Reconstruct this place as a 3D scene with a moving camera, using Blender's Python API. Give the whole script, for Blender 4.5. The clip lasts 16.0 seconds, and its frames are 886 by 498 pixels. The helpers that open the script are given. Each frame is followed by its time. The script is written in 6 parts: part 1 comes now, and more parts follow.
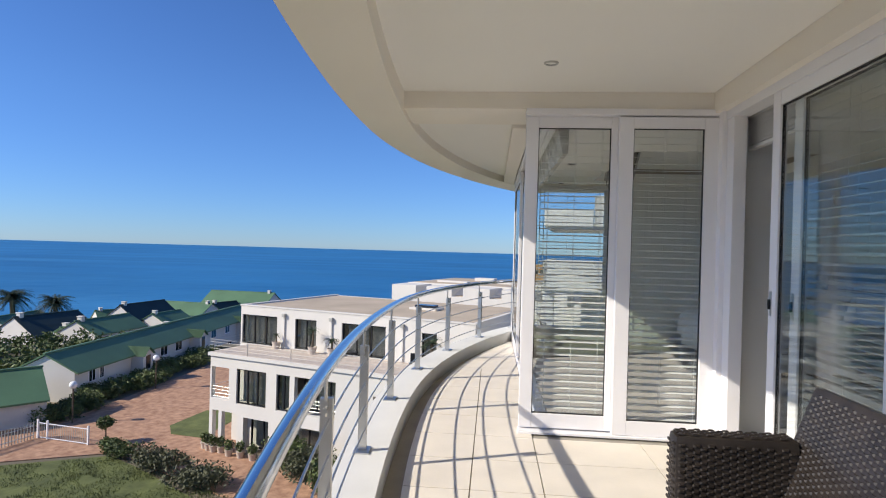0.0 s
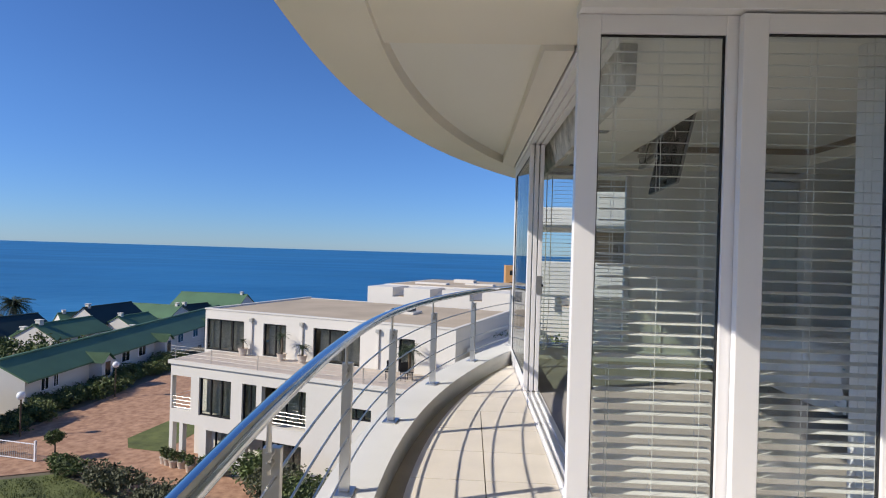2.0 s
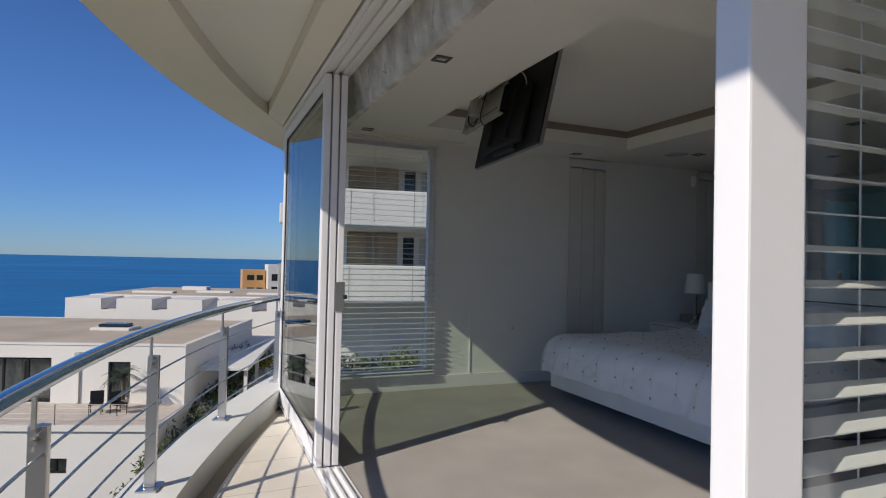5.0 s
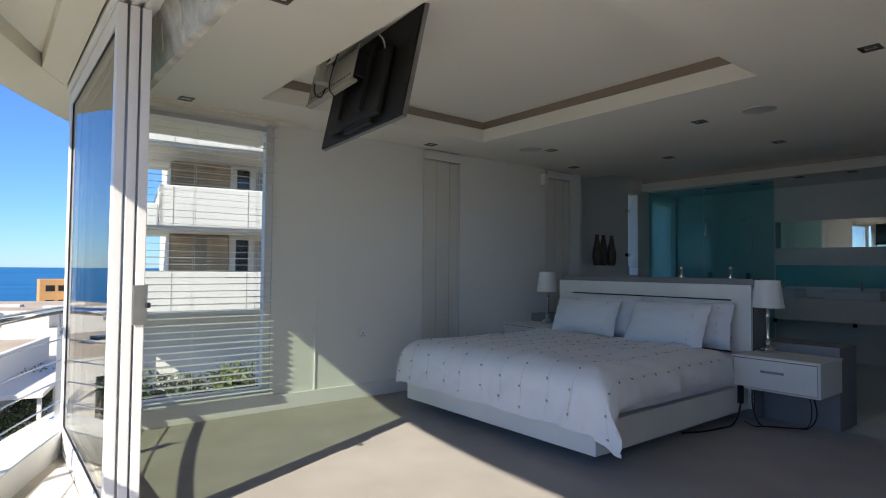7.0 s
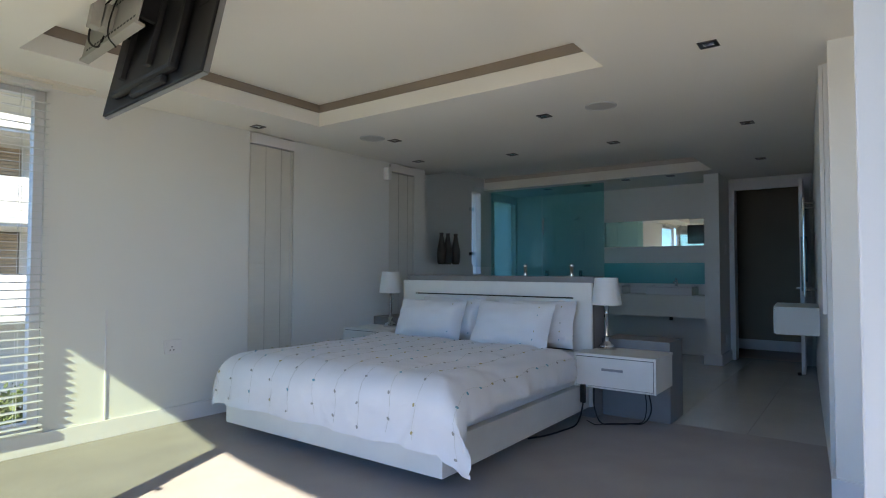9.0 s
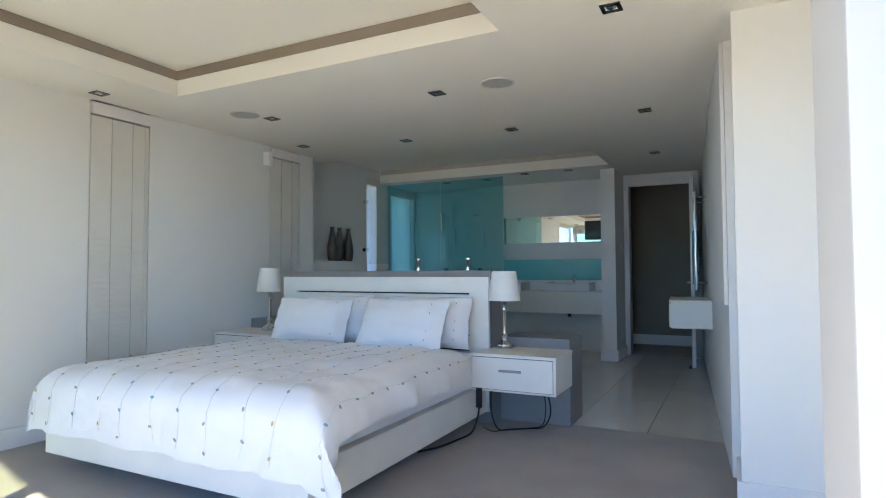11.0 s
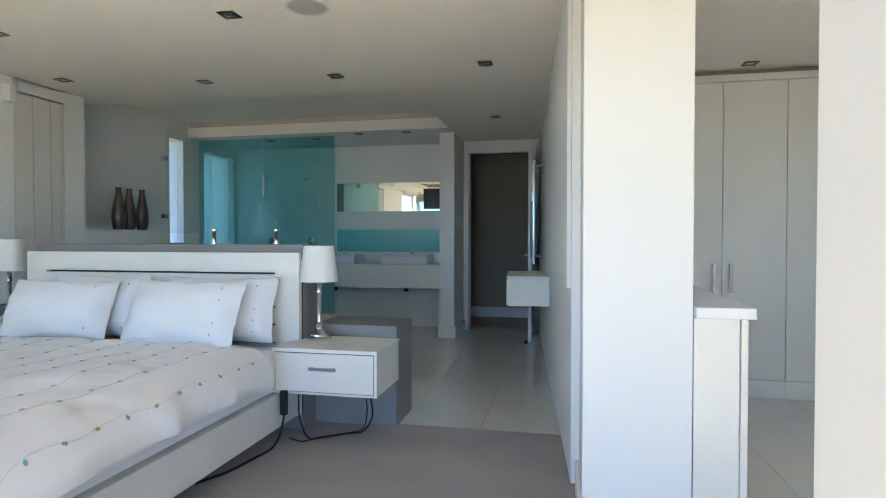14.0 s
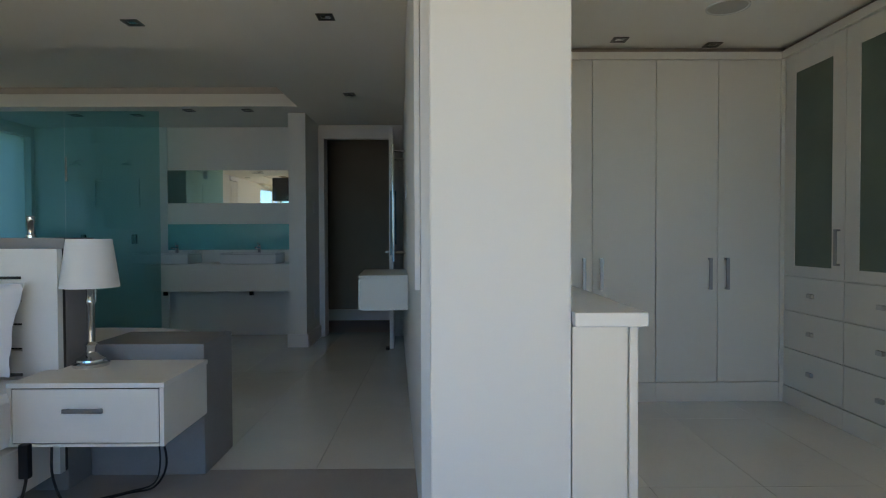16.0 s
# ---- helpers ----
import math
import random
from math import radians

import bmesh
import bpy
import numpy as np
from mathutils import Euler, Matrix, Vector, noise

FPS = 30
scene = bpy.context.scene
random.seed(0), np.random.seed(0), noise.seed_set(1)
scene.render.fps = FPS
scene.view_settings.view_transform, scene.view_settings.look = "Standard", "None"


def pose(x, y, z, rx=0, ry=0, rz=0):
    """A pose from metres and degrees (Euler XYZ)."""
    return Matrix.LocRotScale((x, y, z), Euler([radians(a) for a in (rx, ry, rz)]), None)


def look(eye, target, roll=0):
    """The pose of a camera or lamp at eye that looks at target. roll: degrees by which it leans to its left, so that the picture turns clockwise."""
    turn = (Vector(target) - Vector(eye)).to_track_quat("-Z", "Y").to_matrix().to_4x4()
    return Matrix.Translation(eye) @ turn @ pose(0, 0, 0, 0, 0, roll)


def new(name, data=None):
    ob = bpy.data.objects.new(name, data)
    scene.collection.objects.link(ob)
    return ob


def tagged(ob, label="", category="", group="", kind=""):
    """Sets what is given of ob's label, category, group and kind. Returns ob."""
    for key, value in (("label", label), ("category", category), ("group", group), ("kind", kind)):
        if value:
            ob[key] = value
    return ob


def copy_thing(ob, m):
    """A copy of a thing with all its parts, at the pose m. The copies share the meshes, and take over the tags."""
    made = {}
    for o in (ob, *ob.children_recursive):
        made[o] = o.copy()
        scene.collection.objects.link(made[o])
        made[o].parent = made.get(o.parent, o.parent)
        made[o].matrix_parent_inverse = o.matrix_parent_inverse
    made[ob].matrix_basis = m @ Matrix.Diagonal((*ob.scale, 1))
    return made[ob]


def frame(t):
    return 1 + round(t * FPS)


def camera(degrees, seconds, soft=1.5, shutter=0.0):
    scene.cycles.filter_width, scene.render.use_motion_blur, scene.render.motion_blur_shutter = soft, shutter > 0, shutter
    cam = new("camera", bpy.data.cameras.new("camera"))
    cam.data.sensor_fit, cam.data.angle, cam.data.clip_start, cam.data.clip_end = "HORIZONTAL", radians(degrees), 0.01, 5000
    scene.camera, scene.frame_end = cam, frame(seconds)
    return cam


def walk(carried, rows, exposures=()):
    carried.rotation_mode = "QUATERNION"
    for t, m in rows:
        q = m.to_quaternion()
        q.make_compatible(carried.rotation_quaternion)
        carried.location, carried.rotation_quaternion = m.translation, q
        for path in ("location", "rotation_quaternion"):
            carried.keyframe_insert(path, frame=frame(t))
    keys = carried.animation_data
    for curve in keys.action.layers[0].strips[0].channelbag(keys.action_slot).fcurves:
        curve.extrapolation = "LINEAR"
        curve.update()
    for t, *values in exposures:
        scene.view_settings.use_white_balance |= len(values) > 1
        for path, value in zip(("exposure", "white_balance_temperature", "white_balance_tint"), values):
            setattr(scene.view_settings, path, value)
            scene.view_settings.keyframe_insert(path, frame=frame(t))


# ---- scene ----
cam = camera(75.0, 16.0, soft=1.1)
PATH = [
    (0, (0.714, 0.647, 1.392), (0.543, 2.639, 1.392), 1.6),
    (0.5, (0.664, 1.146, 1.403), (0.48, 3.137, 1.402), 1.7),
    (1, (0.596, 1.647, 1.395), (0.418, 3.639, 1.397), 1.7),
    (1.5, (0.541, 2.114, 1.373), (0.386, 4.108, 1.375), 1.8),
    (2, (0.489, 2.558, 1.361), (0.396, 4.556, 1.366), 1.7),
    (2.5, (0.384, 3.011, 1.346), (0.395, 5.011, 1.357), 1.8),
    (3, (0.368, 3.443, 1.329), (0.474, 5.44, 1.343), 1.7),
    (3.5, (0.324, 3.828, 1.298), (0.555, 5.814, 1.322), 1.8),
    (4, (0.303, 4.151, 1.301), (0.705, 6.11, 1.324), 1.7),
    (4.5, (0.335, 4.436, 1.287), (0.933, 6.344, 1.321), 1.6),
    (5, (0.376, 4.697, 1.286), (1.15, 6.541, 1.326), 1.3),
    (7.5, (0.693, 5.379, 1.227), (2.036, 6.859, 1.295), 0.5),
    (8, (0.79, 5.46, 1.232), (2.235, 6.841, 1.299), 0.4),
    (8.5, (0.9, 5.548, 1.235), (2.44, 6.822, 1.303), 0.2),
    (9, (1.008, 5.618, 1.226), (2.62, 6.8, 1.296), 0.1),
    (11.5, (1.622, 5.815, 1.158), (3.441, 6.645, 1.201), -0.2),
    (12, (1.729, 5.862, 1.208), (3.582, 6.615, 1.205), 0.0),
    (12.5, (1.83, 5.883, 1.192), (3.708, 6.57, 1.174), -0.0),
    (13, (1.939, 5.874, 1.197), (3.846, 6.479, 1.168), 0.1),
    (13.5, (2.121, 5.857, 1.203), (4.056, 6.363, 1.171), -0.1),
    (14, (2.269, 5.847, 1.207), (4.226, 6.257, 1.169), -0.0),
    (14.5, (2.475, 5.834, 1.182), (4.448, 6.159, 1.148), 0.1),
    (15, (2.654, 5.806, 1.178), (4.64, 6.042, 1.142), -0.0),
    (15.5, (2.821, 5.778, 1.175), (4.816, 5.903, 1.135), -0.1),
    (16, (2.981, 5.745, 1.161), (4.98, 5.728, 1.12), -0.2),
]
walk(cam, [(t, look(eye, target, roll)) for t, eye, target, roll in PATH],
     exposures=[(0, 0.17, 6750, 10), (1.5, 0.12, 6750, 10), (2.5, -0.25, 6700, 10), (3.5, -0.68, 6650, 10), (4.0, -0.60, 6650, 10), (5.0, -0.28, 6700, 10), (7.5, 1.0, 6950, 8), (9.0, 1.65, 7000, 7), (11.5, 2.82, 7450, 6), (12.5, 3.20, 7600, 6), (13.5, 3.02, 7900, 5), (14.5, 2.66, 8200, 4), (15.0, 2.32, 8250, 4), (16.0, 1.88, 8250, 4)])

# ---- world, sun ----
SUN_WAY = Vector((1.0, 0.42, -0.70)).normalized()
world = bpy.data.worlds.new("sky")
scene.world = world
world.use_nodes = True
wn = world.node_tree.nodes
sky = wn.new("ShaderNodeTexSky")
sky.sky_type = 'NISHITA'
sky.sun_disc = False
sky.sun_elevation = math.asin(-SUN_WAY.z)
sky.sun_rotation = math.atan2(-SUN_WAY.x, -SUN_WAY.y)
sky.altitude, sky.air_density, sky.dust_density, sky.ozone_density = 600, 1.0, 0.02, 6.0
wn["Background"].inputs["Strength"].default_value = 0.102
deep = wn.new("ShaderNodeMix")
deep.data_type, deep.blend_type = 'RGBA', 'MULTIPLY'
deep.inputs["Factor"].default_value = 1.0
way, split, air = wn.new("ShaderNodeTexCoord"), wn.new("ShaderNodeSeparateXYZ"), wn.new("ShaderNodeValToRGB")
air.color_ramp.elements[0].position, air.color_ramp.elements[0].color = 0.0, (0.56, 0.80, 1.26, 1)
air.color_ramp.elements[1].position, air.color_ramp.elements[1].color = 0.22, (0.68, 0.94, 1.33, 1)
world.node_tree.links.new(way.outputs["Generated"], split.inputs[0])
world.node_tree.links.new(split.outputs["Z"], air.inputs[0])
world.node_tree.links.new(air.outputs["Color"], deep.inputs["B"])
world.node_tree.links.new(sky.outputs[0], deep.inputs["A"])
world.node_tree.links.new(deep.outputs["Result"], wn["Background"].inputs["Color"])
sun_data = bpy.data.lights.new("sun", 'SUN')
sun_data.energy, sun_data.angle, sun_data.color = 5.0, radians(0.53), (1.0, 0.94, 0.84)
sun = new("sun", sun_data)
sun.matrix_world = look((-40, -17, 40), Vector((-40, -17, 40)) + SUN_WAY)


# ---- materials ----
def material(name, colour, rough=0.5, metal=0.0, vary=0.08, scale=3.0, fine=60.0, bump=0.15, depth=0.002, spec=0.5, random=0.0, sheen=0.0, coat=0.0, tint=None):
    """A surface whose tone wanders at two scales, with a fine relief."""
    m = bpy.data.materials.new(name)
    m.use_nodes = True
    nt = m.node_tree
    n, l = nt.nodes, nt.links
    b = n["Principled BSDF"]
    b.inputs["Roughness"].default_value, b.inputs["Metallic"].default_value = rough, metal
    b.inputs["Specular IOR Level"].default_value = spec
    b.inputs["Sheen Weight"].default_value = sheen
    b.inputs["Coat Weight"].default_value = coat
    co = n.new("ShaderNodeTexCoord")
    big, small = n.new("ShaderNodeTexNoise"), n.new("ShaderNodeTexNoise")
    big.inputs["Scale"].default_value, big.inputs["Detail"].default_value = scale, 5
    small.inputs["Scale"].default_value, small.inputs["Detail"].default_value = fine, 3
    geo = n.new("ShaderNodeNewGeometry")
    l.new(geo.outputs["Position"], big.inputs["Vector"])
    l.new(geo.outputs["Position"], small.inputs["Vector"])
    mix = n.new("ShaderNodeMix")
    mix.data_type = 'RGBA'
    dark = tint or tuple(c * (1 - 2 * vary) for c in colour)
    light = tuple(min(1, c * (1 + vary)) for c in colour)
    mix.inputs["A"].default_value, mix.inputs["B"].default_value = (*dark, 1), (*light, 1)
    add = n.new("ShaderNodeMath")
    add.operation = 'MULTIPLY_ADD'
    l.new(small.outputs["Fac"], add.inputs[0])
    add.inputs[1].default_value = 0.35
    ramp = n.new("ShaderNodeMapRange")
    ramp.inputs["From Min"].default_value, ramp.inputs["From Max"].default_value = 0.30, 0.80
    ramp.inputs["To Max"].default_value = 0.8
    l.new(big.outputs["Fac"], ramp.inputs["Value"])
    l.new(ramp.outputs["Result"], add.inputs[2])
    if random:
        info = n.new("ShaderNodeObjectInfo")
        more = n.new("ShaderNodeMath")
        more.operation = 'MULTIPLY_ADD'
        l.new(info.outputs["Random"], more.inputs[0])
        more.inputs[1].default_value = random
        l.new(add.outputs[0], more.inputs[2])
        add = more
    l.new(add.outputs[0], mix.inputs["Factor"])
    l.new(mix.outputs["Result"], b.inputs["Base Color"])
    if bump:
        bp = n.new("ShaderNodeBump")
        bp.inputs["Strength"].default_value, bp.inputs["Distance"].default_value = bump, depth
        l.new(small.outputs["Fac"], bp.inputs["Height"])
        l.new(bp.outputs["Normal"], b.inputs["Normal"])
    return m


def glass(name, tint, gloss_rough=0.0):
    """A thin pane: it lets light through with a tint and mirrors by Fresnel."""
    m = bpy.data.materials.new(name)
    m.use_nodes = True
    n, l = m.node_tree.nodes, m.node_tree.links
    n.remove(n["Principled BSDF"])
    clear, gloss, mix = n.new("ShaderNodeBsdfTransparent"), n.new("ShaderNodeBsdfGlossy"), n.new("ShaderNodeMixShader")
    facing, power, fr = n.new("ShaderNodeLayerWeight"), n.new("ShaderNodeMath"), n.new("ShaderNodeMath")
    facing.inputs["Blend"].default_value = 0.5
    power.operation, fr.operation = 'POWER', 'MULTIPLY_ADD'
    power.inputs[1].default_value = 4.0
    fr.inputs[1].default_value, fr.inputs[2].default_value = 0.8, 0.045
    l.new(facing.outputs["Facing"], power.inputs[0])
    l.new(power.outputs[0], fr.inputs[0])
    clear.inputs["Color"].default_value = (*tint, 1)
    gloss.inputs["Roughness"].default_value = gloss_rough
    l.new(fr.outputs[0], mix.inputs[0])
    l.new(clear.outputs[0], mix.inputs[1])
    l.new(gloss.outputs[0], mix.inputs[2])
    l.new(mix.outputs[0], n["Material Output"].inputs["Surface"])
    return m


def glow(name, colour, strength):
    m = bpy.data.materials.new(name)
    m.use_nodes = True
    b = m.node_tree.nodes["Principled BSDF"]
    b.inputs["Base Color"].default_value = (*colour, 1)
    b.inputs["Emission Color"].default_value, b.inputs["Emission Strength"].default_value = (*colour, 1), strength
    return m


PLASTER = material("white_wall_paint", (0.83, 0.83, 0.81), 0.75, vary=0.02, scale=0.8, fine=180, bump=0.06)
SOFFIT = material("soffit_paint", (0.88, 0.83, 0.74), 0.8, vary=0.03, scale=0.6, fine=150, bump=0.1)
CEILING = material("ceiling_paint", (0.88, 0.86, 0.81), 0.8, vary=0.015, scale=0.7, fine=200, bump=0.04)
PIERPAINT = material("pale_grey_paint", (0.71, 0.71, 0.71), 0.7, vary=0.02, scale=0.8, fine=180, bump=0.06)
FRAME = material("white_frame_coating", (0.83, 0.815, 0.825), 0.35, vary=0.015, scale=2, fine=300, bump=0.02)
GASKET = material("black_gasket", (0.015, 0.015, 0.017), 0.6, vary=0.1)
GLASS = glass("window_glass", (0.95, 0.97, 0.96))
TINTED = glass("greenish_glass", (0.87, 0.895, 0.86))
TEAL = glass("teal_shower_glass", (0.68, 0.90, 0.90))
# Translucent pane for the opening added to light the shower.
FROSTED = bpy.data.materials.new("added_daylight_pane")
FROSTED.use_nodes = True
_n = FROSTED.node_tree.nodes
_n.remove(_n["Principled BSDF"])
_t = _n.new("ShaderNodeBsdfTranslucent")
_t.inputs["Color"].default_value = (0.38, 0.49, 0.49, 1)
FROSTED.node_tree.links.new(_t.outputs[0], _n["Material Output"].inputs["Surface"])
DARKGLASS = material("dark_window_glass", (0.02, 0.025, 0.03), 0.05, vary=0.2, bump=0)
SLAT = material("blind_slat", (0.75, 0.75, 0.74), 0.45, vary=0.02, bump=0)
CARPET = material("carpet", (0.35, 0.318, 0.29), 0.95, vary=0.10, scale=2.2, fine=420, bump=0.5, depth=0.004, spec=0.1, sheen=0.2)
TILE = material("cream_polished_tile", (0.78, 0.755, 0.69), 0.06, coat=0.6, vary=0.05, scale=1.6, fine=40, bump=0.01, random=0.15)
BALTILE = material("balcony_stone_tile", (0.78, 0.71, 0.61), 0.55, vary=0.06, scale=3, fine=70, bump=0.12, random=0.2)
PALEGROUT = material("pale_grout", (0.46, 0.43, 0.36), 0.8, vary=0.1, bump=0.1)
PALECOVE = material("pale_cove_taupe", (0.58, 0.53, 0.49), 0.85, vary=0.05)
GROUT = material("grout", (0.36, 0.33, 0.28), 0.9, vary=0.1, bump=0.1)
KERB = material("kerb_paint", (0.72, 0.71, 0.67), 0.8, vary=0.05, scale=2, fine=90, bump=0.25)
GUTTER = material("gutter_screed", (0.42, 0.37, 0.30), 0.8, vary=0.14, scale=2.5, fine=60, bump=0.2)
STEEL = material("polished_steel", (0.62, 0.64, 0.67), 0.10, 1.0, vary=0.04, fine=30, bump=0.01)
BRUSHED = material("brushed_steel", (0.58, 0.57, 0.55), 0.32, 1.0, vary=0.08, fine=200, bump=0.05)
GUNMETAL = material("dark_nickel", (0.17, 0.16, 0.15), 0.30, 1.0, vary=0.1, fine=200, bump=0.03)
SATIN = material("satin_nickel", (0.36, 0.36, 0.37), 0.42, 1.0, vary=0.08, fine=200, bump=0.05)
CHROME = material("chrome", (0.75, 0.76, 0.78), 0.06, 1.0, vary=0.02, bump=0)
LACQUER = material("cream_lacquer", (0.80, 0.775, 0.715), 0.38, vary=0.02, scale=1.5, fine=120, bump=0.02)
WHITEWOOD = material("white_woodgrain", (0.78, 0.76, 0.72), 0.45, vary=0.04, scale=4, fine=150, bump=0.08)
# Near-black colour that stands in for the shade inside narrow gaps.
SHADOWGAP = material("gap_shade", (0.05, 0.045, 0.04), 0.9, vary=0.1, bump=0)
COVE = material("cove_taupe", (0.30, 0.25, 0.21), 0.85, vary=0.05)
GREY = material("grey_screed", (0.25, 0.24, 0.24), 0.6, vary=0.12, scale=2, fine=70, bump=0.1)
LINEN = material("white_linen", (0.80, 0.80, 0.82), 0.9, vary=0.02, scale=6, fine=500, bump=0.25, depth=0.001, sheen=0.3)
SHADE = material("lampshade_fabric", (0.80, 0.79, 0.77), 0.9, vary=0.02, fine=400, bump=0.15)
BLACK = material("black_plastic", (0.014, 0.014, 0.016), 0.5, vary=0.2, bump=0.05, spec=0.3)
MIDMETAL = material("grey_bracket_metal", (0.42, 0.41, 0.38), 0.5, 0.3, vary=0.06)
ROMAN = material("cream_blind_slat", (0.80, 0.78, 0.73), 0.5, vary=0.03, scale=3, fine=60, bump=0.02)
CORDGREY = material("grey_blind_cord", (0.60, 0.58, 0.54), 0.9, vary=0.1)
WICKER = material("dark_wicker", (0.028, 0.022, 0.019), 0.42, vary=0.3, scale=8, fine=120, bump=0.2)
GREENGLASS = material("frosted_green_glass", (0.12, 0.17, 0.13), 0.25, vary=0.05, bump=0.03)
CERAMIC = material("white_ceramic", (0.80, 0.81, 0.81), 0.15, vary=0.01, bump=0)
VASE = material("brown_glaze", (0.085, 0.062, 0.048), 0.3, vary=0.2, scale=10, bump=0.05)
BROWNWALL = material("taupe_wall_paint", (0.33, 0.285, 0.225), 0.8, vary=0.04, bump=0.05)
WOODFLOOR = material("orange_wood_floor", (0.30, 0.15, 0.075), 0.35, vary=0.12, scale=3, fine=50)
TEALPAINT = material("teal_glass_splashback", (0.14, 0.50, 0.52), 0.12, vary=0.03, bump=0)
SHOWERTILE = material("shower_tile", (0.74, 0.80, 0.80), 0.3, vary=0.04, bump=0.02)
TOWEL = material("blue_towel", (0.16, 0.30, 0.36), 0.95, vary=0.08, fine=300, bump=0.4)
TREAD = material("worn_plaster", (0.68, 0.66, 0.62), 0.9, vary=0.28, scale=7, fine=60, bump=0.6, depth=0.006)
RENDERWALL = material("house_render", (0.67, 0.64, 0.59), 0.85, vary=0.05, scale=0.25, fine=8, bump=0.2, depth=0.01)
APWALL = material("apartment_render", (0.70, 0.68, 0.63), 0.85, vary=0.08, scale=0.4, fine=8, bump=0.2, depth=0.01)
GRILLE = material("grille_grey", (0.50, 0.50, 0.49), 0.7, vary=0.05)
ROOFGRAVEL = material("roof_gravel", (0.47, 0.385, 0.285), 0.95, vary=0.12, scale=0.35, fine=12, bump=0.5, depth=0.02)
GREENROOF = material("green_roof_sheet", (0.095, 0.185, 0.095), 0.55, vary=0.14, scale=0.3, fine=9, bump=0.2, depth=0.01)
DARKROOF = material("dark_green_roof", (0.018, 0.038, 0.036), 0.6, vary=0.2, scale=0.3, fine=9, bump=0.2)
PAVER = material("red_brick_paving", (0.54, 0.33, 0.21), 0.85, vary=0.05, tint=(0.21, 0.10, 0.058), scale=2.4, fine=8.0, bump=0.5, depth=0.02)
GRASS = material("rough_grass", (0.13, 0.15, 0.045), 0.95, vary=0.2, tint=(0.045, 0.060, 0.018), scale=0.9, fine=5, bump=0.7, depth=0.05)
EARTH = material("sandy_earth", (0.20, 0.17, 0.115), 0.95, vary=0.3, scale=0.2, fine=3, bump=0.5, depth=0.05)
LEAF = material("hedge_leaf", (0.115, 0.155, 0.042), 0.65, vary=0.45, scale=1.4, fine=9, bump=0)
LEAFDRY = material("dry_shrub_leaf", (0.115, 0.120, 0.060), 0.7, vary=0.4, scale=2, fine=9, bump=0)
LEAFSAGE = material("sage_leaf", (0.11, 0.13, 0.075), 0.7, vary=0.3, scale=2, fine=9, bump=0)
BARK = material("bark", (0.12, 0.09, 0.06), 0.9, vary=0.3, scale=6, fine=30, bump=0.6)
PALM = material("palm_frond", (0.030, 0.050, 0.020), 0.6, vary=0.3, scale=2, bump=0)
TERRACOTTA = material("pale_pot", (0.55, 0.47, 0.40), 0.8, vary=0.1)
WOODSCREEN = material("timber_screen", (0.55, 0.41, 0.27), 0.7, vary=0.2, scale=2, fine=20)
CURTAINFAR = material("grey_curtain", (0.42, 0.41, 0.40), 0.9, vary=0.2, scale=6)
ORANGE = material("ochre_render", (0.55, 0.30, 0.12), 0.85, vary=0.06)
YELLOWFLOWER = material("yellow_flowers", (0.55, 0.42, 0.03), 0.8, vary=0.2)


def sea_material():
    """Deep water with long pale streaks of calm lying across the view."""
    m = material("sea_water", (0.010, 0.135, 0.33), 0.45, vary=0.16, scale=0.006, fine=0.05, bump=0.35, depth=3.0, spec=0.12)
    n, l = m.node_tree.nodes, m.node_tree.links
    geo, turn, streak, ramp, mix = n.new("ShaderNodeNewGeometry"), n.new("ShaderNodeMapping"), n.new("ShaderNodeTexNoise"), n.new("ShaderNodeMapRange"), n.new("ShaderNodeMix")
    turn.inputs["Scale"].default_value = (0.0016, 0.011, 1)
    turn.inputs["Rotation"].default_value = (0, 0, radians(8))
    streak.inputs["Scale"].default_value, streak.inputs["Detail"].default_value = 1.0, 6
    ramp.inputs["From Min"].default_value, ramp.inputs["From Max"].default_value = 0.42, 0.78
    mix.data_type = 'RGBA'
    mix.inputs["B"].default_value = (0.040, 0.215, 0.44, 1)
    b = n["Principled BSDF"]
    l.new(geo.outputs["Position"], turn.inputs["Vector"])
    l.new(turn.outputs["Vector"], streak.inputs["Vector"])
    l.new(streak.outputs["Fac"], ramp.inputs["Value"])
    l.new(ramp.outputs["Result"], mix.inputs["Factor"])
    l.new(b.inputs["Base Color"].links[0].from_socket, mix.inputs["A"])
    l.new(mix.outputs["Result"], b.inputs["Base Color"])
    return m


SEA = sea_material()


# ---- builders ----
def box(bm, x0, y0, z0, x1, y1, z1, turn=None):
    """Adds a box to bm, optionally moved by the matrix turn."""
    m = Matrix.Translation(((x0 + x1) / 2, (y0 + y1) / 2, (z0 + z1) / 2)) @ Matrix.Diagonal((x1 - x0, y1 - y0, z1 - z0, 1))
    return bmesh.ops.create_cube(bm, size=1, matrix=(turn @ m) if turn else m)["verts"]


def round_edges(bm, width, segments=2):
    bmesh.ops.bevel(bm, geom=list(bm.edges), offset=width, segments=segments, affect='EDGES', profile=0.6)
    return bm


def boxes(*rows, bevel=0.0, turn=None):
    bm = bmesh.new()
    for r in rows:
        box(bm, *r, turn=turn)
    if bevel:
        round_edges(bm, bevel)
    return bm


